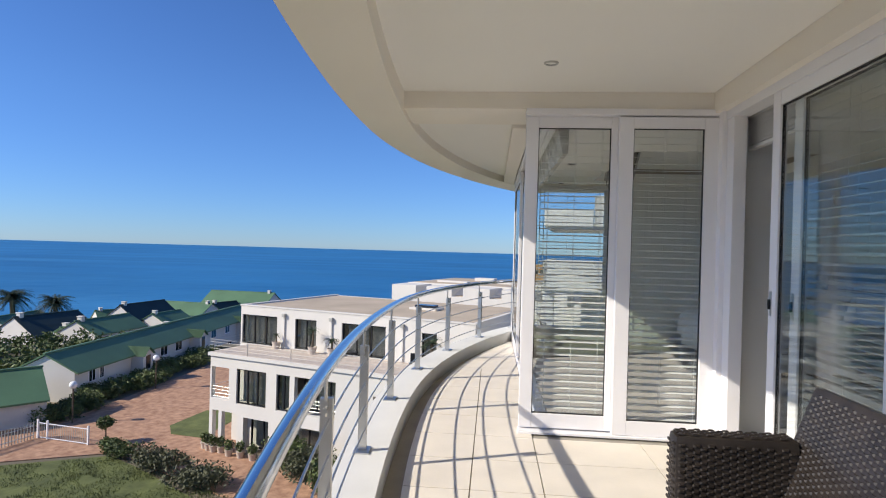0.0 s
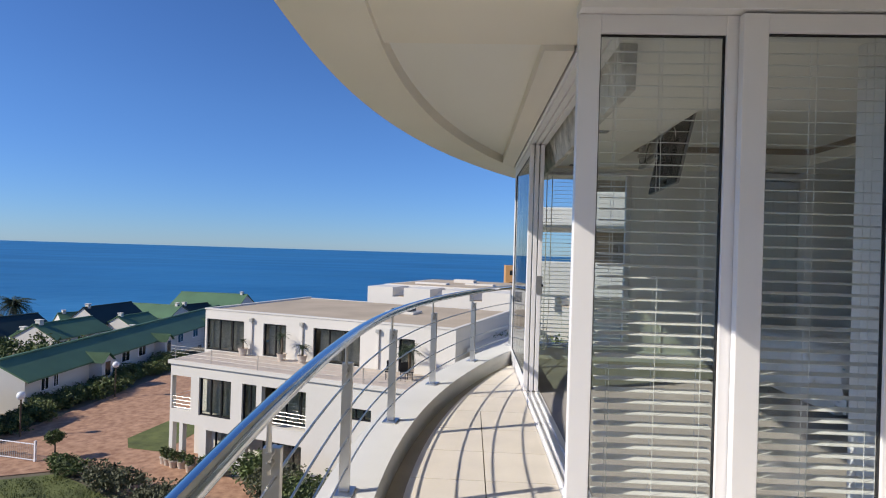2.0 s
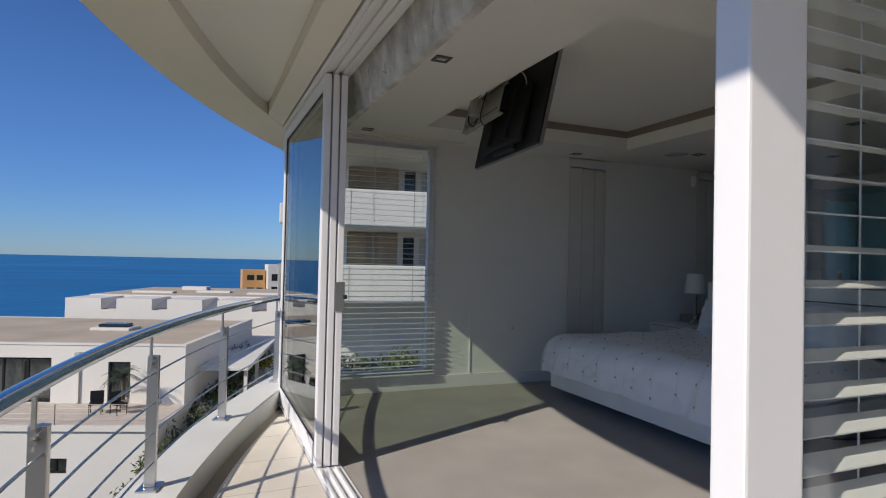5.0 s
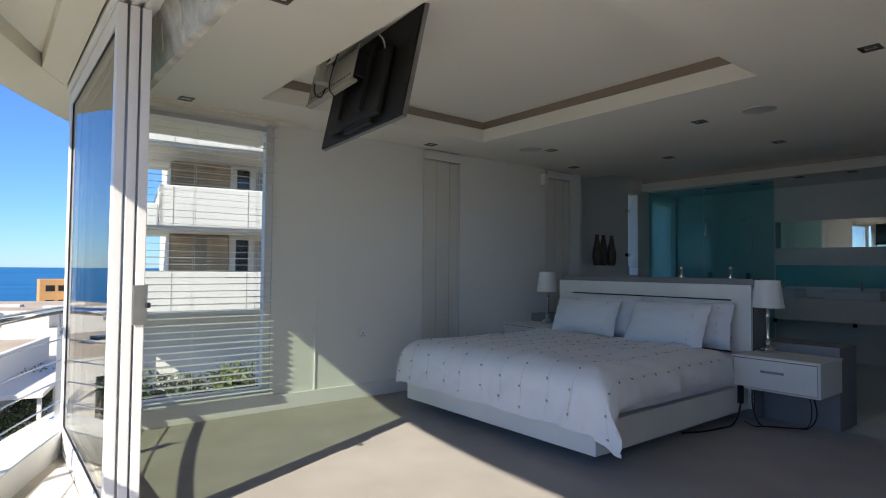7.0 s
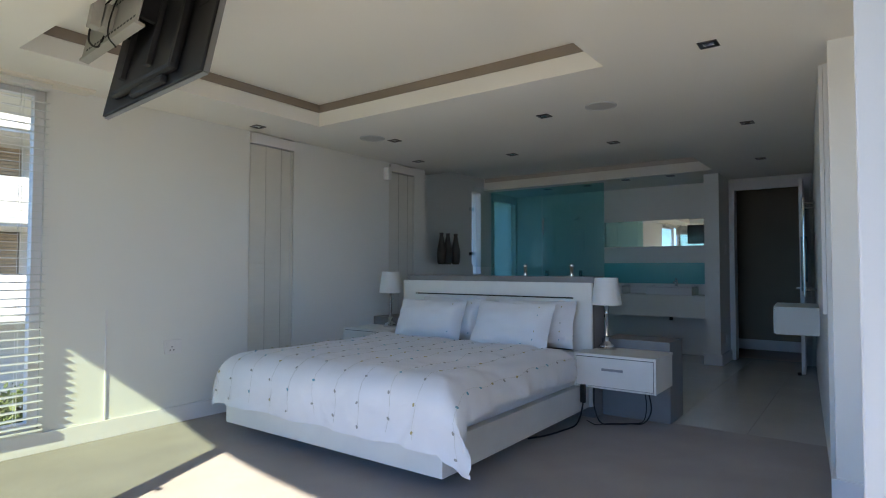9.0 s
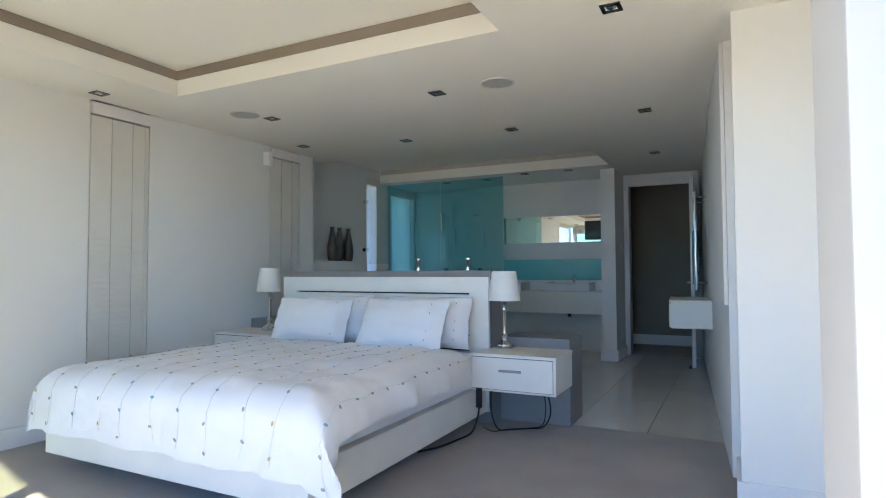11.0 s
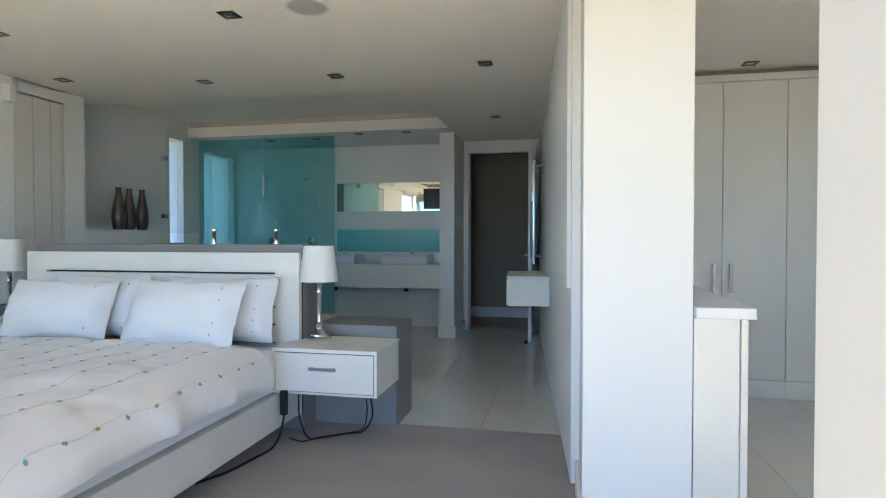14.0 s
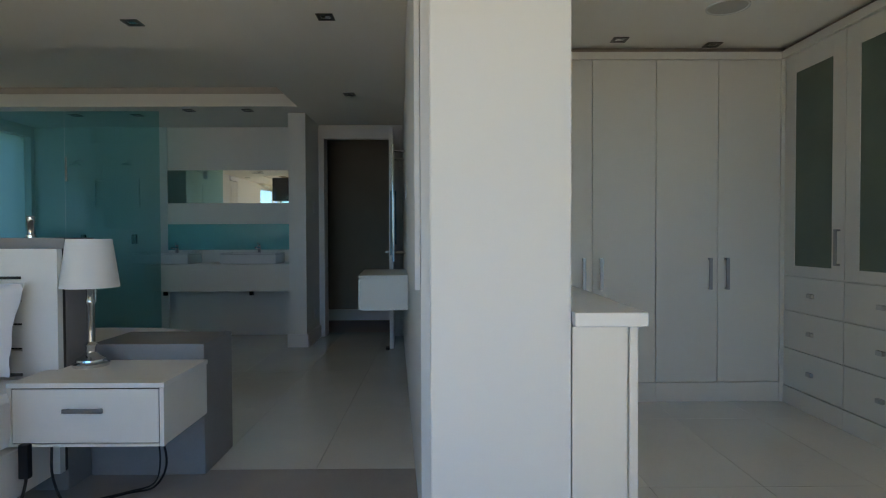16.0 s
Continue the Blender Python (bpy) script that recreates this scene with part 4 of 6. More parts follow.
part("silver_edge", boxes((0.010, -0.525, 0.0, 0.034, -0.5205, 0.72), (0.012, -0.52, -0.004, 0.034, 0.59, -0.0005)), SATIN, tv, "silver edge")
part("mount_plate", boxes((-0.158, -0.12, 0.26, -0.150, 0.60, 0.47), (-0.158, -0.12, 0.47, -0.125, 0.60, 0.478), (-0.165, -0.12, 0.245, -0.120, 0.60, 0.26), bevel=0.002), MIDMETAL, tv, "grey slotted mounting plate")
for y0 in (-0.10, 0.20):
    part("mount_rail", boxes((-0.070, y0, 0.10, -0.046, y0 + 0.04, 0.54), bevel=0.003), GASKET, tv)
    part("spacer", boxes((-0.150, y0 + 0.005, 0.30, -0.070, y0 + 0.035, 0.44), bevel=0.003), BLACK, tv)
bm = bmesh.new()
for k in range(17):
    for z in (0.285, 0.445):
        box(bm, -0.1595, -0.09 + k * 0.038, z, -0.1582, -0.07 + k * 0.038, z + 0.010)
part("slots", bm, GASKET, tv)
bm = bmesh.new()
for k in range(7):
    box(bm, -0.003, -0.43, 0.34 + k * 0.022, 0.0005, -0.35, 0.350 + k * 0.022)
part("vents", bm, GASKET, tv)
part("bracket_pole", boxes((-0.235, 0.20, 0.30, -0.190, 0.26, 0.62), bevel=0.004, turn=pose(0, 0, 0, 0, -3, 0)), MIDMETAL, tv, "dark grey square bracket pole")
part("bracket_arm", boxes((-0.205, 0.19, 0.30, -0.158, 0.27, 0.42), bevel=0.004), MIDMETAL, tv)
part("cable", tube(bmesh.new(), smooth([(-0.10, 0.02, 0.62), (-0.06, -0.08, 0.60), (-0.03, -0.17, 0.52), (-0.02, -0.20, 0.40), (-0.02, -0.19, 0.34)]), 0.005, 6), SLAT, tv, "white cable", True)
part("cable", tube(bmesh.new(), smooth([(-0.17, 0.30, 0.50), (-0.20, 0.38, 0.40), (-0.20, 0.37, 0.28), (-0.17, 0.31, 0.24), (-0.16, 0.29, 0.30)]), 0.005, 6), BLACK, tv, "", True)
part("cable", tube(bmesh.new(), smooth([(-0.17, 0.16, 0.52), (-0.19, 0.14, 0.38), (-0.18, 0.16, 0.26), (-0.13, 0.17, 0.22)]), 0.004, 6), BLACK, tv, "", True)

# ---- bathroom ----
sh = tagged(new("shower_screen"), "teal tinted glass shower screen with steel clamps", "shower screen")
p1 = part("pane", boxes((9.0, 8.63, 0.0, 9.010, 9.60, 2.472)), TEAL, sh)
p2 = part("pane", boxes((9.0, 9.61, 0.0, 9.010, 10.51, 2.472)), TEAL, sh)
p3 = part("pane", boxes((7.842, 10.102, 1.262, 8.40, 10.110, 2.40)), GLASS, sh)
for p in (p1, p2, p3):
    p.visible_shadow = False
for z in (1.42, 2.05):
    part("clamp", boxes((7.78, 10.08, z, 7.84, 10.13, z + 0.05), bevel=0.004), CHROME, sh)
part("door_handle", boxes((8.965, 9.56, 1.75, 8.975, 9.58, 2.0), (8.97, 9.56, 1.75, 9.0, 9.575, 1.765), (8.97, 9.56, 1.985, 9.0, 9.575, 2.0), bevel=0.002), CHROME, sh)
structure("window_2", boxes((8.44, 10.60, 1.15, 8.70, 10.608, 2.42)), GLASS, "narrow frosted bathroom window", "window")
# Made-up window, added only to bring more light into the shower.
w3 = structure("added_light_window", boxes((9.12, 10.60, 0.9, 9.82, 10.606, 2.35)), FROSTED, "added translucent pane that lets daylight into the shower", "window")
w3.visible_shadow = False
for y in (9.35, 9.95):
    t = thing("wall_shower", (9.899, y, 2.02), "steel shower head on the wall", "shower", "wall showers")
    part("arm", tube(bmesh.new(), [(0, 0, 0.05), (-0.10, 0, 0.06), (-0.16, 0, 0.03)], 0.01, 8), CHROME, t, "", True)
    part("rose", lathe(bmesh.new(), [(0.012, 0.03), (0.06, 0.0), (0.06, -0.01), (0.0, -0.012)], at=(-0.17, 0, 0), sides=18), CHROME, t, "", True)
    v = thing("shower_mixer", (9.899, y, 1.15), "steel shower mixer on the wall", "tap", "shower mixers")
    part("body", boxes((-0.04, -0.035, -0.06, 0.0, 0.035, 0.06), bevel=0.008), CHROME, v)
structure("shower_niche", boxes((9.86, 9.28, 1.52, 9.899, 9.82, 1.54), (9.86, 9.28, 1.85, 9.899, 9.82, 1.87), (9.86, 9.28, 1.54, 9.899, 9.30, 1.85), (9.86, 9.80, 1.54, 9.899, 9.82, 1.85)), SHOWERTILE, "framed tiled shower niche", "niche")
structure("shower_wall", boxes((9.88, 8.96, 0.0, 9.899, 10.519, 2.474)), SHOWERTILE, "pale tiled shower wall", "wall")
van = thing("vanity_counter", (9.35, 7.36, 0.57), "thick white floating vanity counter", "vanity")
part("slab", boxes((0, 0.0, 0.0, 0.549, 1.61, 0.30), bevel=0.006), LACQUER, van)
for y in (7.55, 8.52):
    bs = thing("wash_basin", (9.40, y, 0.871), "white rectangular countertop basin", "basin", "vessel basins")
    bm = boxes((0, 0, 0, 0.40, 0.62, 0.105), bevel=0.01)
    part("bowl", bm, CERAMIC, bs)
    part("rim", boxes((0, 0, 0.106, 0.40, 0.02, 0.118), (0, 0.60, 0.106, 0.40, 0.62, 0.118), (0, 0.02, 0.106, 0.02, 0.60, 0.118), (0.38, 0.02, 0.106, 0.40, 0.60, 0.118), bevel=0.003), CERAMIC, bs)
    tp = thing("basin_tap", (9.83, y + 0.31, 0.871), "chrome basin mixer tap", "tap", "basin taps")
    part("body", lathe(bmesh.new(), [(0.026, 0), (0.026, 0.01), (0.02, 0.015), (0.02, 0.20), (0.022, 0.205), (0.0, 0.215)], sides=14), CHROME, tp, "", True)
    part("spout", boxes((-0.13, -0.014, 0.165, 0.0, 0.014, 0.185), bevel=0.005), CHROME, tp)
    part("lever", boxes((-0.05, -0.01, 0.222, 0.02, 0.01, 0.232), bevel=0.003), CHROME, tp)
    part("trap", lathe(bmesh.new(), [(0.025, -0.36), (0.025, -0.302), (0.0, -0.302)], at=(-0.3, 0, 0), sides=12), BLACK, tp, "", True)
structure("splashback", boxes((9.885, 7.33, 1.02, 9.899, 9.03, 1.325), bevel=0.002), TEALPAINT, "teal glass splashback above the basins", "splashback")
mir = thing("wall_mirror", (9.898, 7.33, 1.575), "long frameless wall mirror above the basins", "mirror")
MIRROR = material("mirror_silver", (0.9, 0.92, 0.92), 0.01, 1.0, vary=0.0, bump=0)
part("glass", boxes((-0.012, 0.0, 0.0, 0.0, 1.66, 0.39)), MIRROR, mir)
mon = thing("small_monitor", (9.87, 7.40, 1.60), "small black monitor over the mirror", "screen")
part("case", boxes((-0.04, 0.0, 0.0, -0.001, 0.30, 0.27), bevel=0.006), BLACK, mon)
part("screen", boxes((-0.042, 0.012, 0.014, -0.0405, 0.288, 0.258)), DARKGLASS, mon)
for k, x in enumerate((7.40, 7.575, 7.74)):
    vs = tagged(new("bottle_vase"), "tall brown glazed bottle vase on the ledge", "vase", "three vases")
    vs.matrix_basis = pose(x, 10.33 + 0.02 * (k % 2), 1.291) @ Matrix.Diagonal((0.84, 0.84, 0.80, 1))
    part("body", lathe(bmesh.new(), [(0.050, 0.0), (0.066, 0.03), (0.080, 0.15), (0.074, 0.25), (0.046, 0.40), (0.030, 0.50), (0.036, 0.545), (0.028, 0.545), (0.022, 0.50)], sides=24), VASE, vs, "", True)

# doorway, door, towel rail, floating drawer
structure("door_frame_passage", boxes((9.735, 7.07, 0.0, 9.779, 7.135, 2.42), (9.735, 6.19, 0.0, 9.779, 6.26, 2.42), (9.735, 6.26, 2.31, 9.779, 7.07, 2.42), (9.78, 7.07, 0.0, 9.95, 7.10, 2.36), (9.78, 6.23, 0.0, 9.95, 6.26, 2.36), (9.78, 6.26, 2.33, 9.95, 7.07, 2.36), bevel=0.003), FRAME, "white painted door frame", "door frame")
dl = tagged(new("door_5"), "white door standing open against the wall", "door")
dl.matrix_basis = pose(9.73, 6.27, 0.0, 0, 0, 183)
part("slab", boxes((0.0, -0.02, 0.01, 0.80, 0.02, 2.30), bevel=0.003), FRAME, dl)
part("handle", boxes((0.70, 0.02, 1.0, 0.78, 0.06, 1.02), (0.70, -0.06, 1.0, 0.78, -0.02, 1.02), bevel=0.004), BRUSHED, dl)
part("door_stop", boxes((0.76, -0.06, 0.0, 0.84, -0.021, 0.03), bevel=0.006), BLACK, dl)
WB = Matrix.Translation((4.75, 5.78, 0)) @ pose(0, 0, 0, 0, 0, math.degrees(SLOPE))
tr = tagged(new("towel_rail"), "chrome ladder towel rail on the wall", "towel rail")
tr.matrix_basis = WB @ pose(3.35, 0.0, 0)
for x in (0.0, 0.55):
    part("upright", tube(bmesh.new(), [(x, 0.11, 0.95), (x, 0.11, 1.98)], 0.013, 10), CHROME, tr, "", True)
for k in range(6):
    part("bar", tube(bmesh.new(), [(0, 0.11, 1.0 + k * 0.185), (0.55, 0.11, 1.0 + k * 0.185)], 0.009, 8), CHROME, tr, "", True)
for x in (0.0, 0.55):
    for z in (1.02, 1.92):
        part("wall_fixing", tube(bmesh.new(), [(x, 0.0, z), (x, 0.12, z)], 0.010, 8), CHROME, tr, "", True)
tw = tagged(new("towel"), "blue towel folded over the towel rail", "towel")
tw.matrix_basis = WB @ pose(3.42, 0.0, 0)
part("cloth", boxes((0.0, 0.126, 1.0, 0.40, 0.138, 1.57), (0.0, 0.082, 1.10, 0.40, 0.094, 1.57), (0.0, 0.082, 1.565, 0.40, 0.138, 1.578), bevel=0.004), TOWEL, tw, "", True)
fd = tagged(new("floating_drawer"), "white floating drawer unit on the wall", "drawer unit")
fd.matrix_basis = WB @ pose(2.43, 0.0, 0)
part("carcass", boxes((0.012, 0.002, 0.63, 0.80, 0.345, 0.865), bevel=0.003), LACQUER, fd)
part("top", boxes((0.0, 0.002, 0.866, 0.812, 0.36, 0.885), bevel=0.003), LACQUER, fd)
part("drawer_front", boxes((0.02, 0.346, 0.64, 0.79, 0.362, 0.855), bevel=0.003), LACQUER, fd)
sw = tagged(new("light_switch"), "white light switch on the passage wall", "switch")
sw.matrix_basis = WB @ pose(3.1, 0.0, 1.55)
part("plate", boxes((-0.04, 0.001, -0.06, 0.04, 0.012, 0.06), bevel=0.004), FRAME, sw)
for z in (1.5, 0.30):
    t = thing("light_switch", (9.5, 7.139, z), "white switch plate on the end wall", "switch")
    part("plate", boxes((-0.05, -0.012, -0.06, 0.05, -0.001, 0.06), bevel=0.004), FRAME, t)


# ---- dressing room ----
def pull(bm, x, y, z0, z1):
    box(bm, x - 0.032, y - 0.011, z0, x - 0.024, y + 0.011, z1)
    box(bm, x - 0.026, y - 0.009, z0, x - 0.001, y + 0.009, z0 + 0.012)
    box(bm, x - 0.026, y - 0.009, z1 - 0.012, x - 0.001, y + 0.009, z1)
    return bm


def wardrobe(y0, y1, label):
    """A two-door unit facing west."""
    t = thing("wardrobe", (7.0, (y0 + y1) / 2, 0.0), label, "wardrobe", "built-in wardrobes")
    h = (y1 - y0) / 2
    part("carcass", boxes((0.02, -h + 0.001, 0.0, 0.60, h - 0.001, 2.40)), LACQUER, t)
    part("kickboard", boxes((-0.002, -h, 0.0, 0.019, h, 0.135), bevel=0.003), LACQUER, t)
    for s in (-1, 1):
        a, b = (-h + 0.002, -0.002) if s < 0 else (0.002, h - 0.002)
        d = part("door", boxes((0.0, a, 0.14, 0.018, b, 2.383), bevel=0.002), LACQUER, t)
        part("handle", pull(bmesh.new(), 0.0, s * 0.06, 0.79, 1.01), SATIN, d, "brushed steel pull handle")
    return t


wardrobe(3.355, 4.225, "cream two-door built-in wardrobe")
wardrobe(4.225, 5.115, "cream two-door built-in wardrobe")
wardrobe(5.115, 5.54, "cream built-in wardrobe unit by the wall")
structure("cornice", boxes((6.985, 3.33, 2.385, 7.02, 5.54, 2.438), (5.05, 3.33, 2.385, 6.985, 3.36, 2.438), bevel=0.004), LACQUER, "cream cornice above the wardrobes", "trim")
# Solid boxes fill this gap; their dark colour stands in for its shade.
structure("shadow_gap", boxes((7.03, 3.30, 2.438, 7.6, 5.54, 2.474), (5.05, 2.8, 2.438, 7.03, 3.31, 2.474)), COVE, "dark filler painted as the shaded gap above the wardrobes", "trim")


def dresser(x0, x1, label):
    """A unit facing north with frosted glass doors over drawers."""
    t = thing("dresser_unit", (x0, 3.33, 0.0), label, "dresser", "glass-door dressers")
    w = x1 - x0
    part("carcass", boxes((0.001, -0.58, 0.0, w - 0.001, -0.02, 2.40)), LACQUER, t)
    part("kickboard", boxes((0.0, -0.019, 0.0, w, 0.002, 0.12), bevel=0.003), LACQUER, t)
    d = part("door", boxes((0.003, -0.018, 0.895, 0.115, 0.0, 2.383), (w - 0.115, -0.018, 0.895, w - 0.003, 0.0, 2.383), (0.115, -0.018, 0.895, w - 0.115, 0.0, 0.96), (0.115, -0.018, 2.26, w - 0.115, 0.0, 2.383), bevel=0.002), LACQUER, t)
    part("pane", boxes((0.115, -0.012, 0.96, w - 0.115, -0.006, 2.26)), GREENGLASS, d, "frosted green glass pane")
    part("handle", boxes((0.035, 0.022, 0.98, 0.057, 0.030, 1.20), (0.037, 0.0, 0.98, 0.055, 0.024, 0.992), (0.037, 0.0, 1.188, 0.055, 0.024, 1.20), bevel=0.002), SATIN, d)
    for z0, z1 in ((0.655, 0.885), (0.395, 0.645), (0.13, 0.385)):
        dr = part("drawer", boxes((0.003, -0.018, z0, w - 0.003, 0.0, z1), bevel=0.002), LACQUER, t)
        part("knob", boxes((w / 2 - 0.025, 0.0, (z0 + z1) / 2 - 0.014, w / 2 + 0.025, 0.022, (z0 + z1) / 2 + 0.014), bevel=0.005), BRUSHED, dr)
    return t


structure("corner_filler", boxes((6.992, 3.28, 0.0, 7.021, 3.354, 2.40)), LACQUER, "cream filler strip between the wardrobes", "trim")
dresser(6.39, 6.99, "cream dresser with a frosted green glass door over three drawers")
dresser(5.79, 6.39, "cream dresser with a frosted green glass door over three drawers")
dresser(5.19, 5.79, "cream dresser with a frosted green glass door over three drawers")
isl = thing("dressing_counter", (4.74, 5.13, 0.0), "cream dressing counter with a pale top beside the column", "counter")
part("carcass", boxes((0.012, 0.03, 0.0, 1.6, 0.202, 0.884), bevel=0.002), LACQUER, isl)
part("door", boxes((0.03, 0.005, 0.06, 0.80, 0.026, 0.87), (0.805, 0.005, 0.06, 1.58, 0.026, 0.87), bevel=0.002), LACQUER, isl)
part("end_panel", boxes((0.0, 0.002, 0.0, 0.011, 0.028, 0.884), bevel=0.002), LACQUER, isl)
part("worktop", boxes((-0.03, -0.02, 0.888, 1.62, 0.203, 0.932), bevel=0.004), CERAMIC, isl)
ac = thing("ceiling_cassette", (5.42, 4.02, 2.4745), "cream ceiling air-conditioning cassette", "air conditioner")
part("panel", boxes((-0.36, -0.36, -0.03, 0.36, 0.36, 0.0), bevel=0.008), SOFFIT, ac)
# Dark strips paint the shade of the air slots.
for k in range(5):
    part("slat", boxes((-0.28, -0.18 + k * 0.08, -0.036, 0.28, -0.15 + k * 0.08, -0.031)), SHADOWGAP, ac)


# ---- wicker seat on the balcony ----
def wicker_weave(bm, origin, ax, ay, n, w, h, thick=0.006, cell=0.028):
    """Woven strips proud of a panel spanned by ax and ay with the outward normal n."""
    o, ax, ay, n = Vector(origin), Vector(ax), Vector(ay), Vector(n)
    nx, ny = max(2, int(w / cell)), max(2, int(h / (cell * 0.45)))
    for j in range(ny):
        for i in range(nx):
            if (i + j) % 2:
                continue
            c = o + ax * ((i + 0.5) * w / nx) + ay * ((j + 0.5) * h / ny)
            a, b = ax * (w / nx * 0.52), ay * (h / ny * 0.42)
            vs = [bm.verts.new(p) for p in (c - a - b, c + a - b, c + a + b, c - a + b)]
            top = [bm.verts.new(p + n * thick) for p in (c - a * 0.6 - b * 0.6, c + a * 0.6 - b * 0.6, c + a * 0.6 + b * 0.6, c - a * 0.6 + b * 0.6)]
            bm.faces.new(top)
            for k in range(4):
                bm.faces.new((vs[k], vs[(k + 1) % 4], top[(k + 1) % 4], top[k]))


ch = thing("wicker_armchair", (1.48, 2.05, 0.0), "dark brown woven wicker garden seat", "armchair")
ch.scale = (1, 1, 1.07)
for y0 in (1.08, 0.0):
    arm = part("arm", boxes((0.015, y0, 0.04, 0.52, y0 + 0.11, 0.60), bevel=0.03), WICKER, ch, "", True)
    for o, ax, ay, nn, w, h in (((0.03, y0, 0.07), (1, 0, 0), (0, 0, 1), (0, -1, 0), 0.47, 0.50), ((0.03, y0 + 0.11, 0.07), (1, 0, 0), (0, 0, 1), (0, 1, 0), 0.47, 0.50), ((0.03, y0 + 0.012, 0.60), (1, 0, 0), (0, 1, 0), (0, 0, 1), 0.47, 0.086), ((0.015, y0 + 0.012, 0.07), (0, 1, 0), (0, 0, 1), (-1, 0, 0), 0.086, 0.50)):
        bm = bmesh.new()
        wicker_weave(bm, o, ax, ay, nn, w, h)
        part("weave", bm, WICKER, arm)
seat = part("seat", boxes((0.0, 0.112, 0.12, 0.60, 1.078, 0.34), bevel=0.02), WICKER, ch, "", True)
bm = bmesh.new()
wicker_weave(bm, (0.02, 0.13, 0.34), (1, 0, 0), (0, 1, 0), (0, 0, 1), 0.5, 0.93)
part("weave", bm, WICKER, seat)
TB = Matrix.Translation((0.415, 0, 0.28)) @ pose(0, 0, 0, 0, 21, 0)
back = part("backrest", boxes((0.0, 0.0, 0.0, 0.09, 1.19, 0.56), bevel=0.03, turn=TB), WICKER, ch, "", True)
bm = bmesh.new()
wicker_weave(bm, (0.0, 0.03, 0.03), (0, 1, 0), (0, 0, 1), (-1, 0, 0), 1.13, 0.50)
bmesh.ops.transform(bm, matrix=TB, verts=list(bm.verts))
part("weave", bm, WICKER, back)
for x, y in ((0.03, 0.03), (0.03, 1.11), (0.54, 0.03), (0.54, 1.11)):
    part("leg", boxes((x, y, 0.0, x + 0.05, y + 0.05, 0.05)), BLACK, ch)

# ---- outdoors: ground, sea ----
G = -11.2
bm = bmesh.new()
xs = [-900, -300, -160, -110, -80, -60, -45, -30, -15, 0, 15, 40, 90, 300, 900]
ysg = [-600, -200, -60, -20, 0, 15, 30, 45, 60, 75, 90, 110, 140, 200, 300]
grid = []
for y in ysg:
    row = []
    for x in xs:
        d = math.hypot(x * 0.6, max(0.0, y)) if x < 0 else max(0.0, y)
        z = G - max(0.0, d - 70) * 0.16
        if x > 20:
            z += min(14, (x - 20) * 0.25)
        row.append(bm.verts.new((x, y, max(z, -34))))
    grid.append(row)
for a, b in zip(grid, grid[1:]):
    for i in range(len(xs) - 1):
        bm.faces.new((a[i], a[i + 1], b[i + 1], b[i]))
structure("ground", bm, EARTH, "dark earth and scrub round the houses", "ground", True)
bm = bmesh.new()
v = [bm.verts.new(p) for p in ((-4900, -900, -24), (4900, -900, -24), (4900, 4950, -24), (-4900, 4950, -24))]
bm.faces.new(v)
structure("water", bm, SEA, "deep blue sea reaching the horizon", "sea")
bm = bmesh.new()
prism(bm, [(-45, 20), (-36, 34), (-30, 37.2), (-28.2, 40), (-27.8, 62), (-22, 66), (-16.5, 48), (-14, 34), (-6, 30), (-9, 26.5), (-18.5, 31.5), (-21, 33), (-26.5, 30.5), (-30, 25), (-34, 16)], G, G + 0.06)
structure("driveway", bm, PAVER, "red brick paved driveway between the houses", "driveway")
structure("lawn_patch", prism(bmesh.new(), [(-20.8, 38.2), (-19.8, 36.6), (-17.5, 36.2), (-17.2, 40), (-18.3, 43), (-20.2, 42)], G + 0.06, G + 0.085), GRASS, "small green lawn beside the driveway", "lawn")
structure("lawn", prism(bmesh.new(), [(-33, 12), (-29.7, 24.6), (-26.2, 29.8), (-21, 32.3), (-18.2, 30.8), (-8, 24), (2, 22), (2, 4), (-30, 4)], G, G + 0.10), GRASS, "rough green lawn below the balcony", "lawn")


def leaves(bm, c, r, n, size, rnd, flat=0.0):
    """Many small leaf blades inside an uneven ellipsoid."""
    c, r = Vector(c), Vector(r)
    for _ in range(n):
        d = Vector((rnd.gauss(0, 1), rnd.gauss(0, 1), rnd.gauss(0, 1))).normalized()
        k = rnd.uniform(0.55, 1.0) * (0.8 + 0.35 * noise.noise(d * 2.3 + c * 0.37))
        p = c + Vector((d.x * r.x, d.y * r.y, d.z * r.z)) * k
        a = Vector((rnd.uniform(-1, 1), rnd.uniform(-1, 1), rnd.uniform(-.6, 1))).normalized() * size * rnd.uniform(.6, 1.3)
        b = a.cross(Vector((rnd.uniform(-1, 1), rnd.uniform(-1, 1), rnd.uniform(-1, 1)))).normalized() * size * 0.42
        bm.faces.new([bm.verts.new(q) for q in (p - a, p + b, p + a, p - b)])


